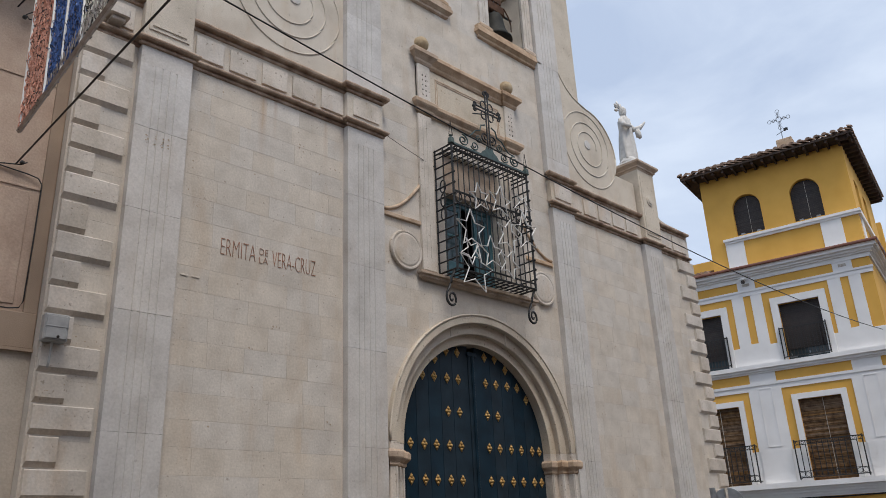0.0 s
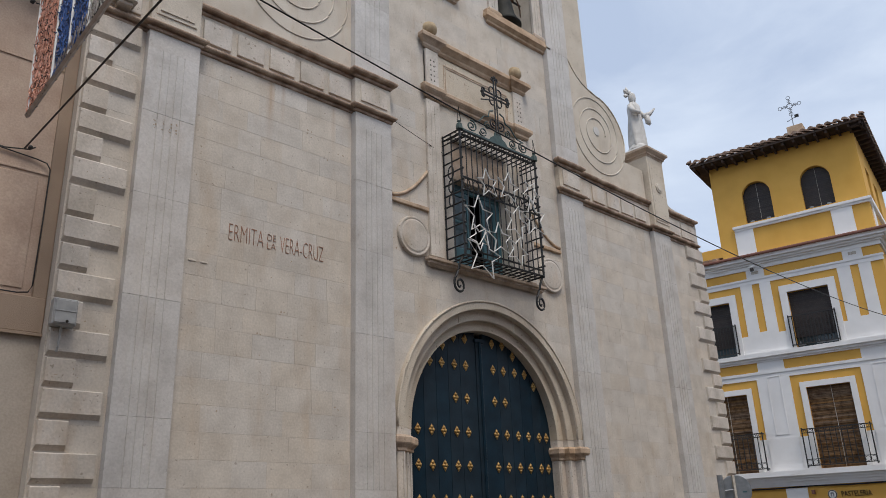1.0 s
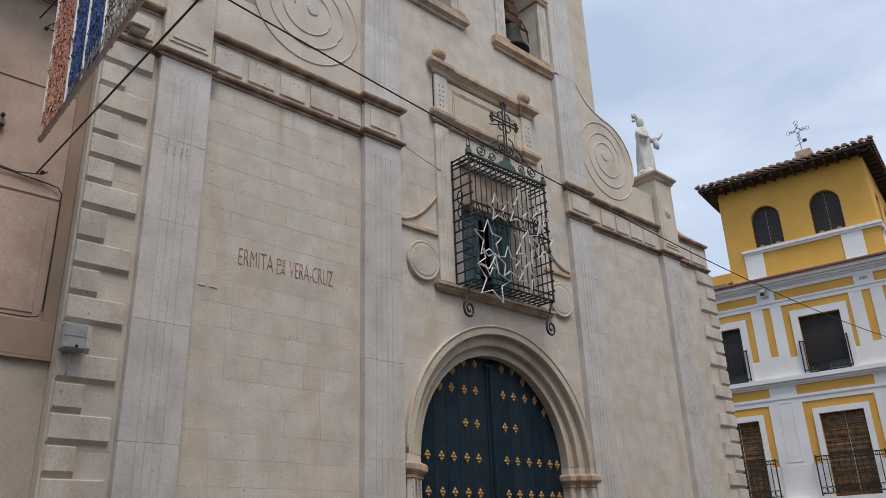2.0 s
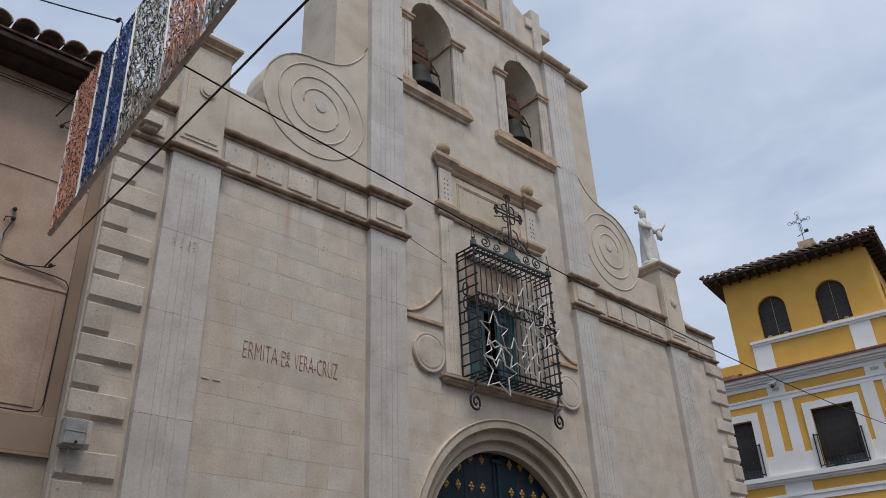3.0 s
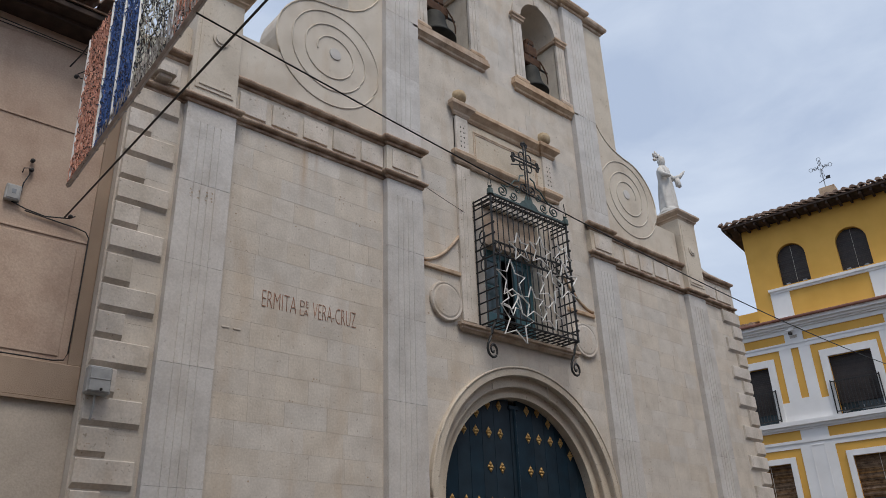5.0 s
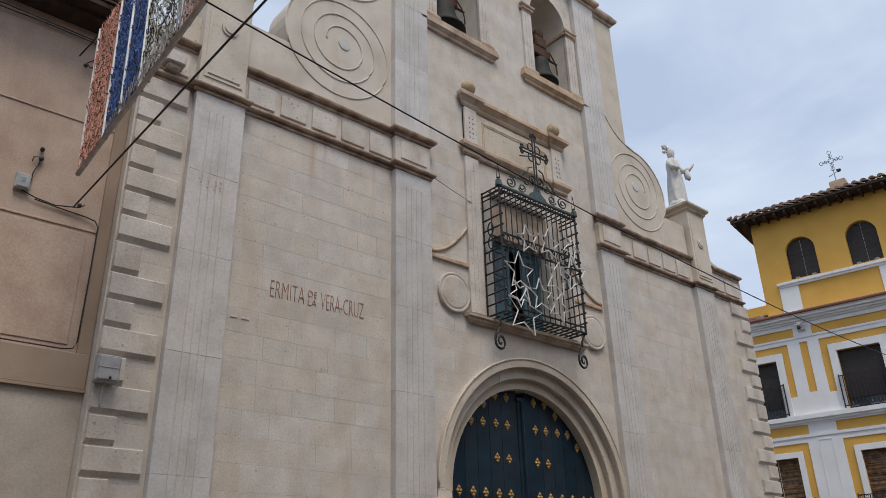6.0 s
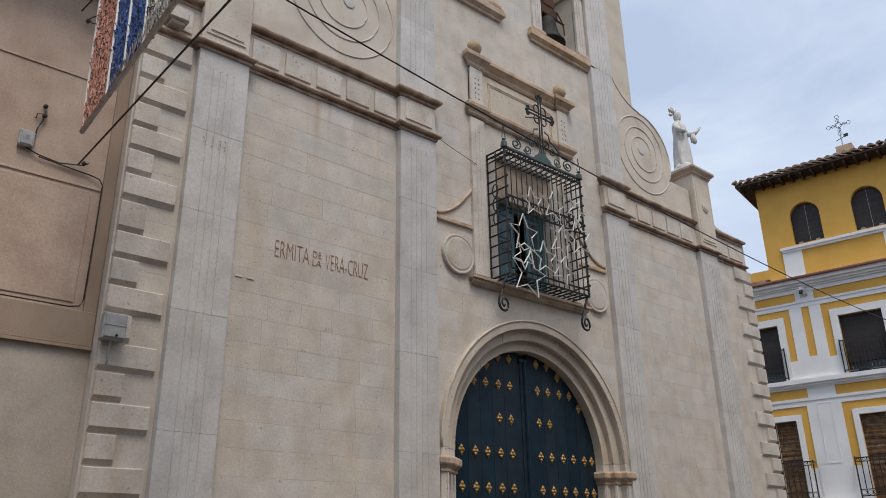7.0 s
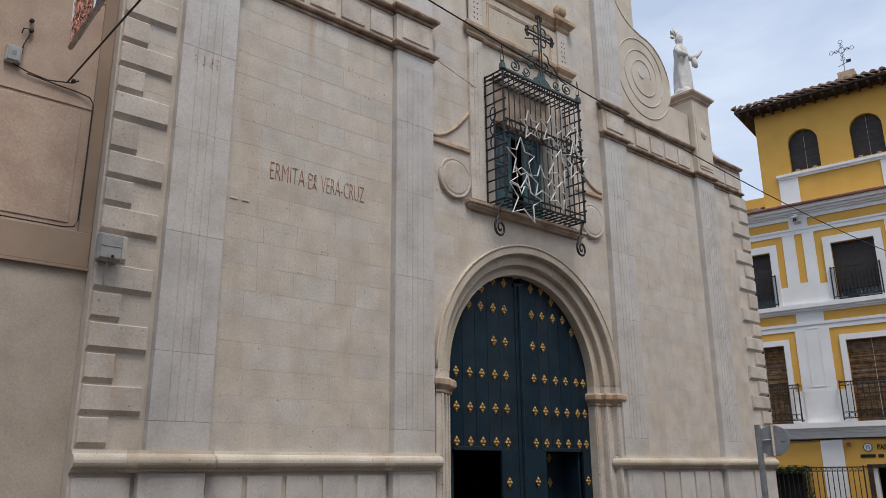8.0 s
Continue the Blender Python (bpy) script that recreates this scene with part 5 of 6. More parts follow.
for r in front_wall(-2.62, U1, 10.1, 13.75, [(a, b, 11.4, 12.38) for a, b in TOPW] + [(a, b, 12.38, 12.87) for a, b in TOPW]):
    box(top, *hb(*r))
for a, b in TOPW:
    c, r = (a + b) / 2, (b - a) / 2
    for side in (-1, 1):
        arc = [(c + side * r * math.cos(radians(t)), 12.38 + r * math.sin(radians(t))) for t in range(0, 91, 9)] + [(c + side * r, 12.87)]
        va = [top.verts.new((0.0, -u, z)) for u, z in arc]
        vb = [top.verts.new((0.35, -u, z)) for u, z in arc]
        fs = [top.faces.new(va), top.faces.new(vb[::-1])] + [top.faces.new((va[i], va[(i + 1) % len(arc)], vb[(i + 1) % len(arc)], vb[i])) for i in range(len(arc))]
        bmesh.ops.recalc_face_normals(top, faces=fs)
        bmesh.ops.triangulate(top, faces=fs[:2])
bmesh.ops.remove_doubles(top, verts=top.verts[:], dist=0.0005)
part("tower_wall", top, M_YELLOW, house, "yellow top storey with arched windows", matrix=HL)
hpart("tower_side", [(U1 - 0.35, U1, 10.1, 11.4, 0.35, 6.0), (U1 - 0.35, U1, 11.4, 12.9, 0.35, 1.3), (U1 - 0.35, U1, 11.4, 12.9, 2.2, 3.2), (U1 - 0.35, U1, 11.4, 12.9, 4.1, 6.0), (U1 - 0.35, U1, 12.9, 13.75, 0.35, 6.0), (-2.62, -2.3, 10.1, 13.75, 0.35, 6.0), (-2.62, U1, 10.1, 13.75, 6.0, 6.3)], M_YELLOW)
hpart("tower_side_blind", [(U1 - 0.3, U1 - 0.25, 11.4, 12.9, 1.3, 2.2), (U1 - 0.3, U1 - 0.25, 11.4, 12.9, 3.2, 4.1)], M_BLIND)

# arched windows with slatted blinds
for a, b in TOPW:
    w = hgroup("arched_window", "arched window with lowered dark slatted blinds")
    c, r = (a + b) / 2, (b - a) / 2
    z = 11.42
    while z < 12.84:
        half = r if z < 12.38 else math.sqrt(max(0.001, r * r - (z - 12.38) ** 2))
        part("slat", boxes([hb(c - half, c + half, z, z + 0.058, 0.16, 0.19)]), M_BLIND, w)
        z += 0.062
    part("cord", boxes([hb(c + 0.02, c + 0.028, 11.42, 12.83, 0.145, 0.155)]), M_PALE, w)
    for du in (-0.28, 0.28):
        part("shutter_stay", boxes([hb(c + du - 0.07, c + du + 0.07, 11.40, 11.47, 0.02, 0.1)], 0.015), M_GREYMETAL, w)

# trim of the top storey
hpart("tower_sill", [(-2.09, U1 + 0.10, 11.24, 11.33, -0.12, 0.01), (-2.05, U1 + 0.06, 11.16, 11.24, -0.07, 0.01), (U1, U1 + 0.10, 11.16, 11.33, 0.0, 6.0)], M_WHITE, "white moulded sill band")
for a, b in ((-2.06, -1.42), (1.16, 1.82)):
    hpart("white_post", [(a, b, 10.15, 11.16, -0.04, 0.01)], M_WHITE, bevel=0.006)
hpart("white_post", [(U1, U1 + 0.03, 10.15, 11.16, 0.35, 0.95)], M_WHITE)

# second floor
MOULD2 = [(0.02, 9.70), (0.05, 9.76), (0.05, 9.84), (0.12, 9.90), (0.20, 9.98), (0.30, 10.04), (0.30, 10.11)]
for z0, z1, pr in [(a[1], b[1], max(a[0], b[0])) for a, b in zip(MOULD2, MOULD2[1:])]:
    hpart("eaves_moulding", [(U0, U1 + pr, z0, z1, -pr, 0.01), (U1, U1 + pr, z0, z1, 0.0, 9.0)], M_WHITE)
gut = bmesh.new()
tube(gut, [(-0.36, -U0, 10.13), (-0.36, -U1 - 0.36, 10.13), (9.0, -U1 - 0.36, 10.13)], 0.055, 8)
part("gutter", gut, M_GUTTER, house, "brown eaves gutter", matrix=HL)
hpart("string_band", [(U0, U1 + 0.05, 9.33, 9.40, -0.06, 0.01), (U0, U1 + 0.03, 9.19, 9.33, -0.035, 0.01)], M_WHITE)
hpart("white_band", [(U0, -4.0, 6.80, 7.43, -0.03, 0.01), (-2.66, -0.7, 6.80, 7.43, -0.03, 0.01), (0.6, U1 + 0.03, 6.80, 7.43, -0.03, 0.01)], M_WHITE)
for a, b in ((-1.92, -1.32), (1.22, 1.82)):
    hpart("frieze_post", [(a, b, 9.40, 9.72, -0.04, 0.01)], M_WHITE)
    hpart("frieze_inset", [(a + 0.18, b - 0.18, 9.52, 9.62, -0.05, -0.035)], M_PALE)
for o in (0.0, 3.17):
    hpart("pilaster", [(-2.20 + o, -1.80 + o, 7.43, 9.20, -0.03, 0.01), (-1.55 + o, -1.18 + o, 7.43, 9.20, -0.03, 0.01), (-1.80 + o, -1.55 + o, 7.43, 7.52, -0.03, 0.01)], M_WHITE, "white painted pilaster with a narrow yellow inset")


def window_frame(u0, u1, z0, z1, w):
    g = hgroup("window_surround", "white moulded window surround")
    for k, (d, pr) in enumerate(((0.0, 0.07), (w * 0.45, 0.05))):
        part("frame_moulding", boxes([hb(u0 - w + d * 0.0 - (0 if k else 0), u0 - d, z0, z1 + w, -pr + 0.02 * k, 0.01), hb(u1 + d, u1 + w, z0, z1 + w, -pr + 0.02 * k, 0.01), hb(u0 - d, u1 + d, z1 + d, z1 + w, -pr + 0.02 * k, 0.01)], 0.004), M_WHITE, g)
    return g


for a, b, c, d in WIN2:
    window_frame(a, b, c, d, 0.24)
    w = hgroup("window", "French window with a lowered dark brown roller blind")
    z = c + 0.35
    while z < d:
        part("slat", boxes([hb(a, b, z, min(d, z + 0.058), 0.13, 0.15)]), M_BLIND, w)
        z += 0.062
    part("pane", boxes([hb(a, b, c, c + 0.36, 0.2, 0.21)]), M_GLASS, w)
    # near-black sheet stands in for the shaded room behind the blind
    part("painted_dark_back", boxes([hb(a, b, c, d, 0.30, 0.33)]), M_DARK, w)


def railing(u0, u1, z0, z1, xf, gap, fancy):
    g = hgroup("balcony_railing", "black iron balcony railing")
    part("top_rail", boxes([hb(u0, u1, z1 - 0.03, z1, xf - 0.02, xf + 0.02)]), M_IRON, g)
    part("bottom_rail", boxes([hb(u0, u1, z0 + 0.05, z0 + 0.08, xf - 0.015, xf + 0.015)]), M_IRON, g)
    for u in (u0, u1):
        for zz in (z1 - 0.03, z0 + 0.05):
            part("side_rail", boxes([hb(u - 0.012, u + 0.012, zz, zz + 0.03, xf, 0.0)]), M_IRON, g)
        part("corner_post", boxes([hb(u - 0.018, u + 0.018, z0, z1 + 0.03, xf - 0.018, xf + 0.018)]), M_IRON, g)
    n = max(2, round((u1 - u0) / gap))
    for i in range(1, n):
        u = u0 + (u1 - u0) * i / n
        part("baluster", boxes([hb(u - 0.012, u + 0.012, z0 + 0.06, z1 - 0.02, xf - 0.012, xf + 0.012)]), M_IRON, g)
    if fancy:
        part("mid_rail", boxes([hb(u0, u1, z1 - 0.14, z1 - 0.12, xf - 0.01, xf + 0.01), hb(u0, u1, z0 + 0.24, z0 + 0.26, xf - 0.01, xf + 0.01)]), M_IRON, g)
        for i in range(n):
            uc = u0 + (u1 - u0) * (i + 0.5) / n
            for zc, r in ((z0 + 0.16, 0.07), (z1 - 0.075, 0.04)):
                part("scroll", tube(bmesh.new(), [(xf, -(uc + r * math.cos(t)), zc + r * math.sin(t)) for t in [2 * math.pi * k / 10 for k in range(10)]], 0.007, 4, True), M_IRON, g)
    return g


railing(-0.80, 0.66, 6.84, 7.87, -0.12, 0.11, False)
railing(-4.1, -2.56, 6.84, 7.87, -0.12, 0.11, False)
# folded supports lying on the balcony
for u, t in ((-0.62, 20), (-0.05, -25), (0.15, 30), (0.36, -10)):
    hpart("balcony_clutter", [(u, u + 0.22, 6.86, 6.90, -0.10, -0.06), (u + 0.05, u + 0.08, 6.86, 7.0, -0.1, -0.07)], M_GREYMETAL)

# first floor
MOULD1 = [(0.03, 6.52), (0.06, 6.58), (0.12, 6.66), (0.20, 6.70), (0.20, 6.80)]
for z0, z1, pr in [(a[1], b[1], max(a[0], b[0])) for a, b in zip(MOULD1, MOULD1[1:])]:
    hpart("floor_cornice", [(U0, U1 + pr, z0, z1, -pr, 0.01), (U1, U1 + pr, z0, z1, 0.0, 9.0)], M_WHITE)
hpart("string_band", [(U0, U1 + 0.05, 6.12, 6.21, -0.06, 0.01), (U0, U1 + 0.03, 5.96, 6.12, -0.03, 0.01)], M_WHITE)
hpart("white_band", [(U0, -4.0, 3.0, 4.03, -0.03, 0.01), (-2.58, -0.67, 3.0, 4.03, -0.03, 0.01), (0.65, U1 + 0.03, 3.0, 4.03, -0.03, 0.01)], M_WHITE)
for o in (0.0, 3.22):
    p = hpart("pilaster", [(-2.18 + o, -1.12 + o, 4.03, 5.97, -0.035, 0.01), (-2.08 + o, -1.22 + o, 6.2, 6.53, -0.03, 0.01), (-2.14 + o, -1.16 + o, 3.0, 4.03, -0.06, -0.02)], M_WHITE, "white painted pilaster with a raised panel")
    hpart("panel_moulding", [(-1.86 + o, -1.83 + o, 4.14, 6.02, -0.05, -0.03), (-1.45 + o, -1.42 + o, 4.14, 6.02, -0.05, -0.03), (-1.83 + o, -1.45 + o, 5.99, 6.02, -0.05, -0.03), (-1.83 + o, -1.45 + o, 4.14, 4.17, -0.05, -0.03)], M_WHITE)
for a, b, c, d in WIN1:
    window_frame(a, b, c, d, 0.18)
    w = hgroup("window", "French window behind a hanging woven reed blind")
    z = c
    while z < d:
        part("reed", boxes([hb(a, b, z, z + 0.045, 0.10 + 0.012 * math.sin(z * 40), 0.13)]), M_REED, w)
        z += 0.05
    for du in (0.72,):
        part("cord", boxes([hb(a + du, a + du + 0.014, c, d, 0.07, 0.085)]), M_PALE, w)
    # room shade behind the reeds, as a near-black sheet
    part("painted_dark_back", boxes([hb(a, b, c, d, 0.30, 0.33)]), M_DARK, w)
railing(-1.0, 1.0, 3.06, 4.24, -0.28, 0.165, True)
railing(-4.2, -2.24, 3.06, 4.24, -0.28, 0.165, True)

# ground floor
MOULD0 = [(0.04, 2.56), (0.08, 2.62), (0.12, 2.70), (0.18, 2.78), (0.24, 2.86), (0.34, 2.92), (0.34, 3.02)]
for z0, z1, pr in [(a[1], b[1], max(a[0], b[0])) for a, b in zip(MOULD0, MOULD0[1:])]:
    hpart("shop_cornice", [(U0, U1 + pr, z0, z1, -pr, 0.01), (U1, U1 + pr, z0, z1, 0.0, 9.0)], M_WHITE)
part("facade_cable", tube(bmesh.new(), [(-0.05, -U0, 2.53), (-0.06, 2.2, 2.51), (-0.06, 1.0, 2.54), (-0.06, 0.0, 2.52), (-0.05, -U1, 2.55)], 0.022, 5), M_WIRE, house, matrix=HL)
hpart("white_post", [(-1.85, -1.20, GROUND, 2.5, -0.05, 0.01)], M_WHITE, "white painted pier")
# recess lined in near-black, so its shade is in the colour
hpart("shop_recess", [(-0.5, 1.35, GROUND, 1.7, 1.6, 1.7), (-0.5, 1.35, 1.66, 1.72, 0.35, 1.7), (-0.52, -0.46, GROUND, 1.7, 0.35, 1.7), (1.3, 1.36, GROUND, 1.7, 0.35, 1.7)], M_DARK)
hpart("shop_frame", [(-0.60, -0.46, GROUND, 1.74, -0.03, 0.05), (-0.60, 1.4, 1.66, 1.76, -0.03, 0.05)], M_EAVE, bevel=0.006)
hpart("shop_inner_frame", [(-0.46, -0.34, GROUND, 1.66, 0.05, 0.3)], M_WHITE)
hpart("shop_notice", [(-0.22, 0.0, 0.75, 1.05, 0.29, 0.3)], M_BOX)
# near-black sheet for the shade behind the ground-floor grille
hpart("painted_dark_back", [(-3.5, -2.42, 0.3, 1.66, 0.3, 0.34)], M_DARK)
railing(-3.55, -2.36, 0.25, 1.70, -0.06, 0.15, False)
railing(-2.24, -0.62, GROUND + 0.05, 1.70, -0.55, 0.15, True)
hpart("alarm_box", [(-1.08, -0.98, 2.30, 2.42, -0.12, 0.0)], M_GUTTER, bevel=0.01)
# shop sign: one readable word, the name below as bars, a round emblem
def on_front(bm, x=-0.02):
    for v in bm.verts:
        u, y, z = v.co
        v.co = (x + y, -u, z)
    return bm


part("shop_sign", on_front(lettering("PASTELERIA", -0.24, 0.62, 2.18, 2.34, 0.01)), M_DARK, house, "dark raised letters", matrix=HL)
u = -0.74
for wd in (0.42, 0.16, 0.14, 0.46):
    hpart("sign_bar", [(u, u + wd, 1.96, 2.05, -0.025, 0.0)], M_DARK, bevel=0.006)
    u += wd + 0.07
em = lathe(bmesh.new(), [(0.135, 0), (0.135, 0.03), (0.115, 0.035), (0.01, 0.035)], 28, (0, 0, 0), Matrix.Rotation(radians(-90), 3, "Y"))
emb = part("sign_emblem", em, M_WHITE, house, "round white shop emblem", matrix=HL @ Matrix.Translation((0.0, 0.50, 2.26)))
part("emblem_ring", tube(bmesh.new(), [(-0.035, 0.12 * math.cos(t), 0.12 * math.sin(t)) for t in [2 * math.pi * k / 20 for k in range(20)]], 0.012, 4, True), M_DARK, emb)
part("emblem_figure", boxes([(-0.042, -0.034, -0.05, -0.02, -0.06, 0.05), (-0.042, -0.034, 0.02, 0.05, -0.06, 0.05), (-0.042, -0.034, -0.02, 0.02, 0.02, 0.06)]), M_GREYMETAL, emb)

# security camera under the eaves
sc = thing("security_camera", "small white security camera under the house eaves", "camera", (0, 0, 0))
sc.matrix_basis = HOUSE
part("mount", boxes([hb(-1.72, -1.60, 9.72, 9.86, -0.18, -0.04)], 0.02), M_WHITE, sc)
part("arm", tube(bmesh.new(), [(-0.18, 1.78, 9.76), (-0.22, 1.66, 9.74), (-0.18, 1.54, 9.78)], 0.04, 8), M_WHITE, sc)
part("lens_body", lathe(bmesh.new(), [(0.06, 0.0), (0.065, 0.05), (0.05, 0.1), (0.01, 0.11)], 12, (-0.22, 1.66, 9.60)), M_BLIND, sc)

# climbing plant at the window grille
pl = thing("climbing_plant", "dark green climber hanging on the window grille", "plant", (0, 0, 0))
pl.matrix_basis = HOUSE
lf = bmesh.new()
for i in range(420):
    u = rng.uniform(-3.4, -2.2) if rng.random() < 0.6 else rng.uniform(-2.45, -2.2)
    z = rng.uniform(1.5, 1.75) if u < -2.45 else rng.uniform(0.5, 1.75)
    c = Vector((-0.12 + rng.uniform(-0.08, 0.05), -u, z))
    a, b = Vector((rng.uniform(-1, 1), rng.uniform(-1, 1), rng.uniform(-1, 1))).normalized(), Vector((rng.uniform(-1, 1), rng.uniform(-1, 1), rng.uniform(-1, 1))).normalized()
    s = rng.uniform(0.025, 0.05)
    lf.faces.new([lf.verts.new(c + v * s) for v in (a, b, -a, -b)])
part("foliage", lf, M_LEAF, pl)
part("stem", tube(bmesh.new(), [(-0.1, 2.3, GROUND), (-0.1, 2.28, 0.8), (-0.1, 2.35, 1.6), (-0.1, 3.2, 1.65)], 0.015, 5), M_YOKE, pl)

# tower roof: eaves, rafters, clay tiles, chimney block
EU0, EU1, EX0, EX1, EZ = -3.12, 2.80, -0.66, 6.8, 13.78
AP = ((EX0 + EX1) / 2, -(EU0 + EU1) / 2, 15.35)
hpart("eave_board", [(EU0, EU1, EZ - 0.02, EZ + 0.05, EX0, EX1)], M_EAVE)
for i in range(17):
    u = EU0 + 0.12 + (EU1 - EU0 - 0.24) * i / 16
    hpart("rafter", [(u - 0.04, u + 0.04, EZ - 0.13, EZ, EX0 + 0.05, 0.05)], M_EAVE)
for i in range(18):
    x = EX0 + 0.2 + (EX1 - EX0 - 0.4) * i / 17
    hpart("rafter", [(U1 - 0.02, EU1 - 0.05, EZ - 0.13, EZ, x - 0.04, x + 0.04)], M_EAVE)
roof = bmesh.new()
cor = [roof.verts.new(c) for c in ((EX0, -EU0, EZ + 0.06), (EX0, -EU1, EZ + 0.06), (EX1, -EU1, EZ + 0.06), (EX1, -EU0, EZ + 0.06))]
ap = roof.verts.new(AP)
for i in range(4):
    roof.faces.new((cor[i], cor[(i + 1) % 4], ap))
part("roof", roof, M_TILE, house, "hipped clay tile roof", matrix=HL)


def tile_column(bm, p, q, side, r=0.10):
    """A run of half-round tiles from the eave p up to q."""
    p, q = Vector(p), Vector(q)
    n = max(1, int((q - p).length / 0.38))
    for k in range(n):
        a, b = p.lerp(q, k / n), p.lerp(q, (k + 1.12) / n)
        rows = []
        for c, rr in ((a, r), (b, r * 0.85)):
            rows.append([bm.verts.new(c + side * (rr * math.cos(math.pi * t / 6)) + Vector((0, 0, rr * math.sin(math.pi * t / 6) + rng.uniform(0, 0.012)))) for t in range(7)])
        for t in range(6):
            bm.faces.new((rows[0][t], rows[0][t + 1], rows[1][t + 1], rows[1][t]))
        bm.faces.new(rows[0][::-1])


def tiles_on(bm, c0, c1):
    c0, c1, a = Vector(c0), Vector(c1), Vector(AP)
    side = (c1 - c0).normalized()
    length = (c1 - c0).length
    n = int(length / 0.26)
    mid = (c0 + c1) / 2
    for i in range(n + 1):
        f = i / n
        e = c0.lerp(c1, f)
        w = 1 - abs(2 * f - 1)
        up = a - mid
        tile_column(bm, e, e + up * max(0.04, w), side)


tb = bmesh.new()
z = EZ + 0.12
tiles_on(tb, (EX0 - 0.05, -EU0, z), (EX0 - 0.05, -EU1, z))
tiles_on(tb, (EX0, -EU1 - 0.05, z), (EX1, -EU1 - 0.05, z))
tiles_on(tb, (EX0, -EU0 + 0.05, z), (EX1, -EU0 + 0.05, z))
tagged(part("roof_tiles", tb, M_TILE, house, "half-round clay roof tiles", matrix=HL), kind="stuff")
hpart("chimney_block", [(-0.09, 0.50, 15.2, 15.80, 2.75, 3.3)], M_SAND, bevel=0.02)
# low roof behind the parapet gutter, beside the tower
lb = bmesh.new()
for i in range(24):
    u = U0 + 0.2 + 0.27 * i
    if u < -2.75:
        tile_column(lb, (-0.34, -u, 10.18), (3.5, -u, 11.3), Vector((0, 1, 0)))
tagged(part("low_roof_tiles", lb, M_TILE, house, matrix=HL), kind="stuff")
hpart("low_roof", [(U0, -2.62, 10.1, 10.17, -0.3, 9.0)], M_TILE)

# weather cross on the roof
wc = thing("weather_cross", "grey iron weather cross with a small vane on the roof", "weather vane", (0, 0, 0))
wc.matrix_basis = HOUSE
CXX, CU, CZZ = 3.0, 0.15, 16.75
part("staff", tube(bmesh.new(), [(CXX, -CU, 15.7), (CXX, -CU, 16.5)], 0.018, 6), M_GREYMETAL, wc)
for ang in range(0, 360, 90):
    c, s = math.cos(radians(ang)), math.sin(radians(ang))
    part("arm", tube(bmesh.new(), [(CXX, -CU - 0.05 * c, CZZ + 0.05 * s), (CXX, -CU - 0.32 * c, CZZ + 0.32 * s)], 0.015, 5), M_GREYMETAL, wc)
    for rr, size in ((0.20, 0.06), (0.36, 0.075)):
        part("ring", tube(bmesh.new(), [(CXX, -CU - rr * c + size * math.cos(t), CZZ + rr * s + size * math.sin(t)) for t in [2 * math.pi * k / 10 for k in range(10)]], 0.012, 4, True), M_GREYMETAL, wc)
part("hub_ring", tube(bmesh.new(), [(CXX, -CU + 0.11 * math.cos(t), CZZ + 0.11 * math.sin(t)) for t in [2 * math.pi * k / 12 for k in range(12)]], 0.018, 4, True), M_GREYMETAL, wc)
part("vane", tube(bmesh.new(), [(CXX, -CU + 0.2, 16.12), (CXX, -CU - 0.26, 16.28)], 0.014, 4), M_IRON, wc)
part("vane_flag", boxes([(CXX - 0.006, CXX + 0.006, -CU - 0.26, -CU - 0.10, 16.20, 16.33)]), M_IRON, wc)

# ---- ashlar facing, course by course ----
stone_meshes = {}


def stone_mesh(w, h):
    key = (round(w, 2), round(h, 2))
    if key not in stone_meshes:
        bm = bmesh.new()
        w, h = key[0] - 0.0006, key[1] - 0.0006
        c = 0.0009
        back = [bm.verts.new(p) for p in ((0, 0.02, 0), (w, 0.02, 0), (w, 0.02, h), (0, 0.02, h))]
        mid = [bm.verts.new(p) for p in ((0, c * 0.6, 0), (w, c * 0.6, 0), (w, c * 0.6, h), (0, c * 0.6, h))]
        fr = [bm.verts.new(p) for p in ((c, 0, c), (w - c, 0, c), (w - c, 0, h - c), (c, 0, h - c))]
        for i in range(4):
            j = (i + 1) % 4
            bm.faces.new((back[i], back[j], mid[j], mid[i]))
            bm.faces.new((mid[i], mid[j], fr[j], fr[i]))
        bm.faces.new(fr)
        bmesh.ops.recalc_face_normals(bm, faces=bm.faces[:])
        me = bpy.data.meshes.new("stone")
        bm.to_mesh(me)
        bm.free()
        me.materials.append(M_ASHLAR)
        stone_meshes[key] = me
    return stone_meshes[key]


def stone(x, z, w, h, y, parent, mat=None):
    o = new("stone", stone_mesh(w, h))
    o.parent = parent
    o.matrix_basis = Matrix.Translation((x + 0.001, y - rng.uniform(0, 0.0008), z + 0.0006))
    return o


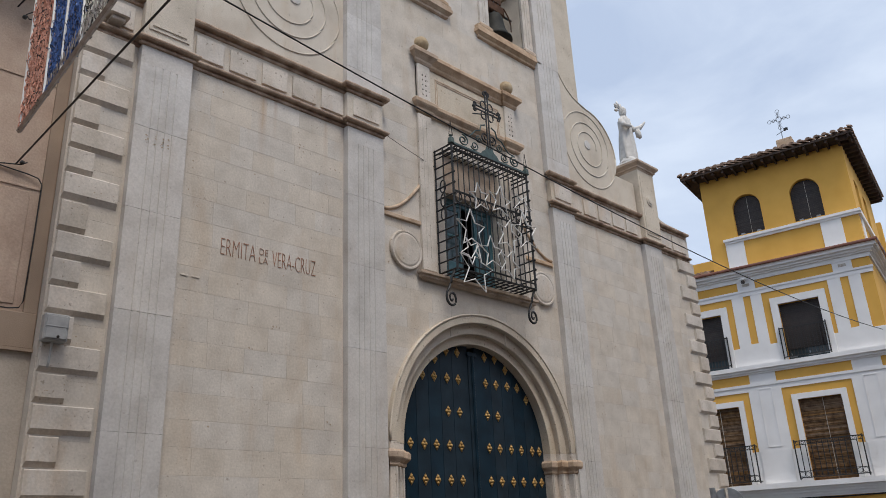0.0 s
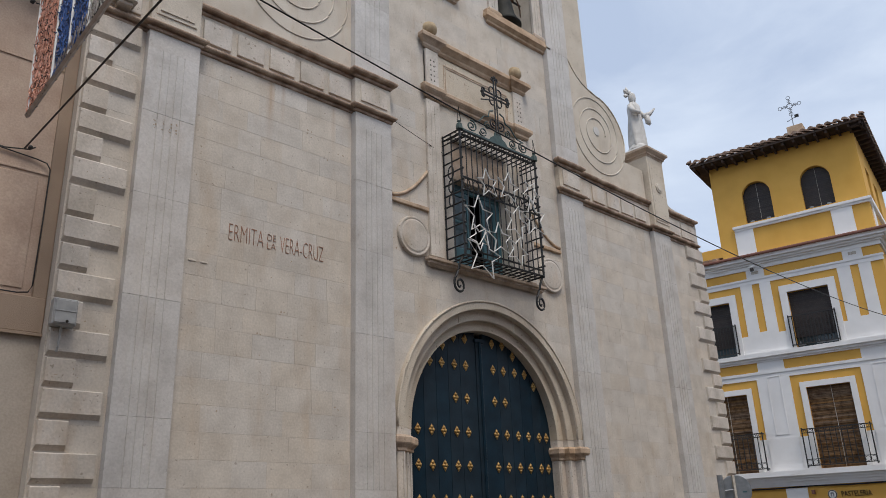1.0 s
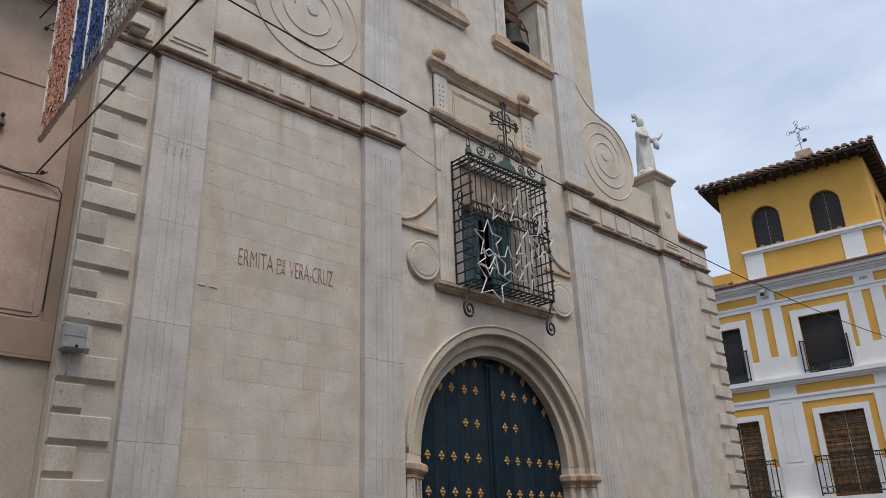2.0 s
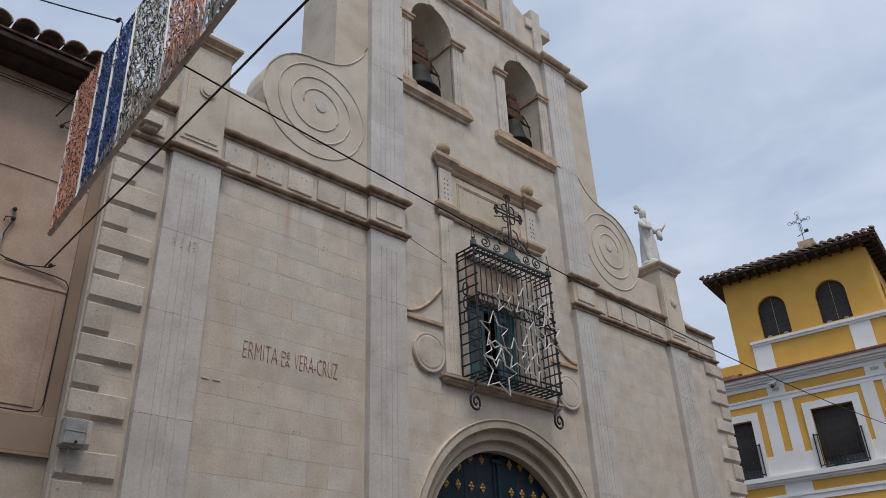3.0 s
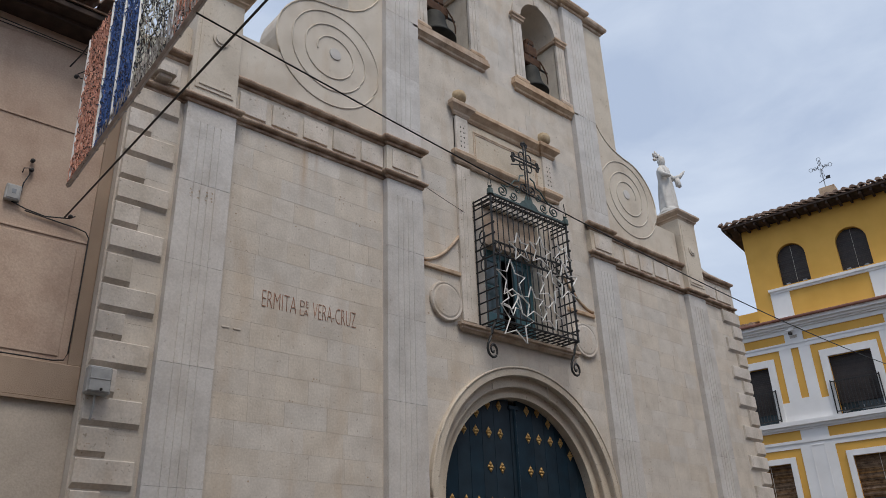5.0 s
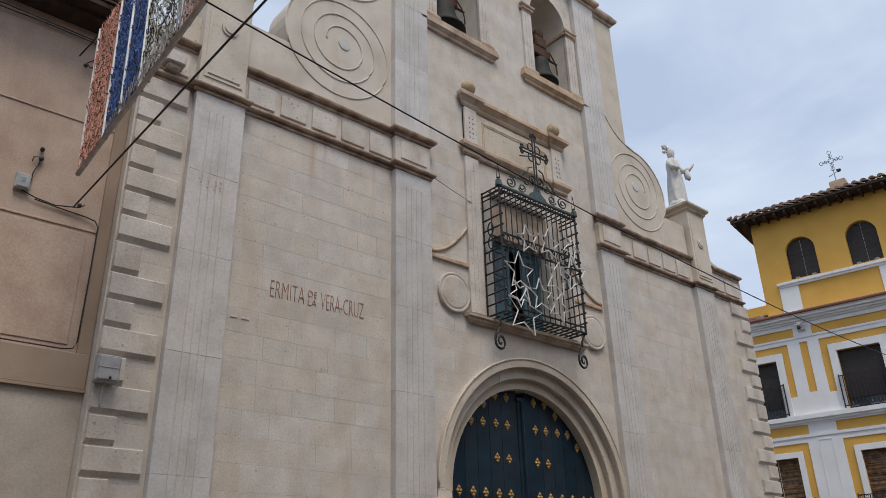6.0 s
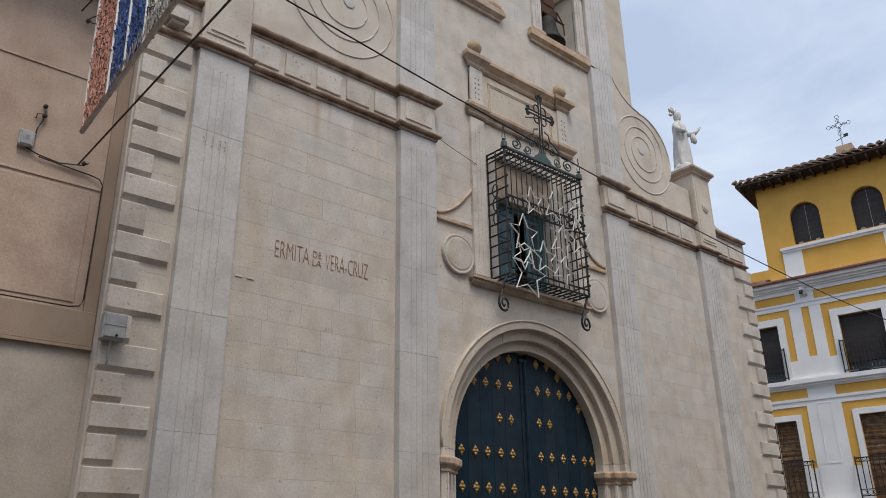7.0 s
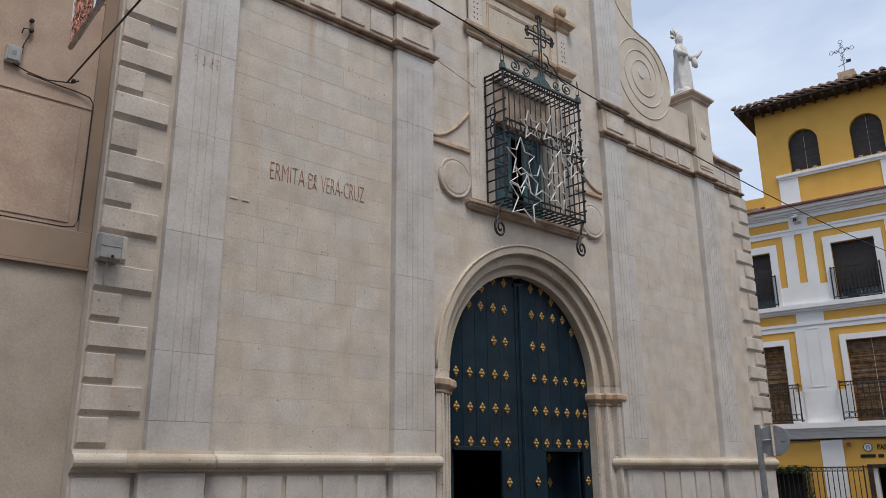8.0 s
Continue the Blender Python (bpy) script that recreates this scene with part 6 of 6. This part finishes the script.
def arch_stone(x0, x1, z0, z1, y, parent, r):
    """A stone cut to the curve of the door arch."""
    s = -1 if x0 < 0 else 1
    near, far = sorted((abs(x0), abs(x1)))
    inner = []
    for i in range(7):
        z = z0 + 0.004 + (z1 - z0 - 0.008) * i / 6
        d = z - DOOR_Z
        cut = math.sqrt(r * r - d * d) if abs(d) < r else 0.0
        if d < 0:
            cut = r
        inner.append((min(far - 0.01, max(near + 0.003, cut)), z))
    if all(v[0] > far - 0.03 for v in inner):
        return
    pts = [(s * u, z) for u, z in inner] + [(s * (far - 0.003), z1 - 0.004), (s * (far - 0.003), z0 + 0.004)]
    part("stone", prism(bmesh.new(), pts, y, y + 0.02), M_ASHLAR, parent)


def courses(x0, x1, z0, z1, h, parent, y=0.0, blocked=(), lengths=(0.38, 0.85), arch=None):
    z0, z1 = level(z0), level(z1)
    blocked = [(a, b, level(c), level(d)) for a, b, c, d in blocked]
    n = max(1, round((z1 - z0) / h))
    h = (z1 - z0) / n
    for k in range(n):
        za, zb = z0 + k * h, z0 + (k + 1) * h
        spans = [(x0, x1)]
        for a, b, c, d in blocked:
            if za < d and zb > c:
                spans = [s for u, v in spans for s in (((u, a), (b, v)) if a > u and b < v else ((u, min(v, a)),) if a > u and a < v else ((max(u, b), v),) if b < v and b > u else ((u, v),) if b <= u or a >= v else ())]
        if arch and za < DOOR_Z + arch:
            spans = [s for u, v in spans for s in ((u, 0.0), (0.0, v))]
        for u, v in spans:
            if v - u < 0.06:
                continue
            x = u
            while x < v - 0.02:
                w = rng.uniform(*lengths)
                if v - x - w < 0.25:
                    w = v - x
                if arch and za < DOOR_Z + arch and min(abs(x), abs(x + w)) < arch:
                    arch_stone(x, x + w, za, zb, y, parent, arch)
                else:
                    stone(x, za, w, zb - za, y, parent)
                x += w


courses(-B - 0.0, -A - W, ZB, ZC + 0.03, 0.37, wall)
courses(A + W, B, ZB, ZC + 0.03, 0.37, wall)
courses(-A, A, ZB, 9.6, 0.37, wall, blocked=[(-1.5, 1.5, 6.05, 9.62)], arch=2.44)
courses(-7.2, -7.15, ZB, ZC, 0.37, wall)
courses(7.15, XR, ZB, ZC, 0.37, wall, lengths=(0.6, 1.0))
courses(XL, -7.16, ZB, ZC, 0.3685, wall, lengths=(0.7, 0.9))
bh = [(s * BELL_X - 0.66 - (0.0), s * BELL_X + 0.66, 12.1, 15.0) for s in (-1, 1)]
courses(-A, A, 9.6, 15.3, 0.44, belfry, y=0.004, blocked=bh + [(-1.5, 1.5, 9.5, 10.7)], lengths=(0.6, 1.2))
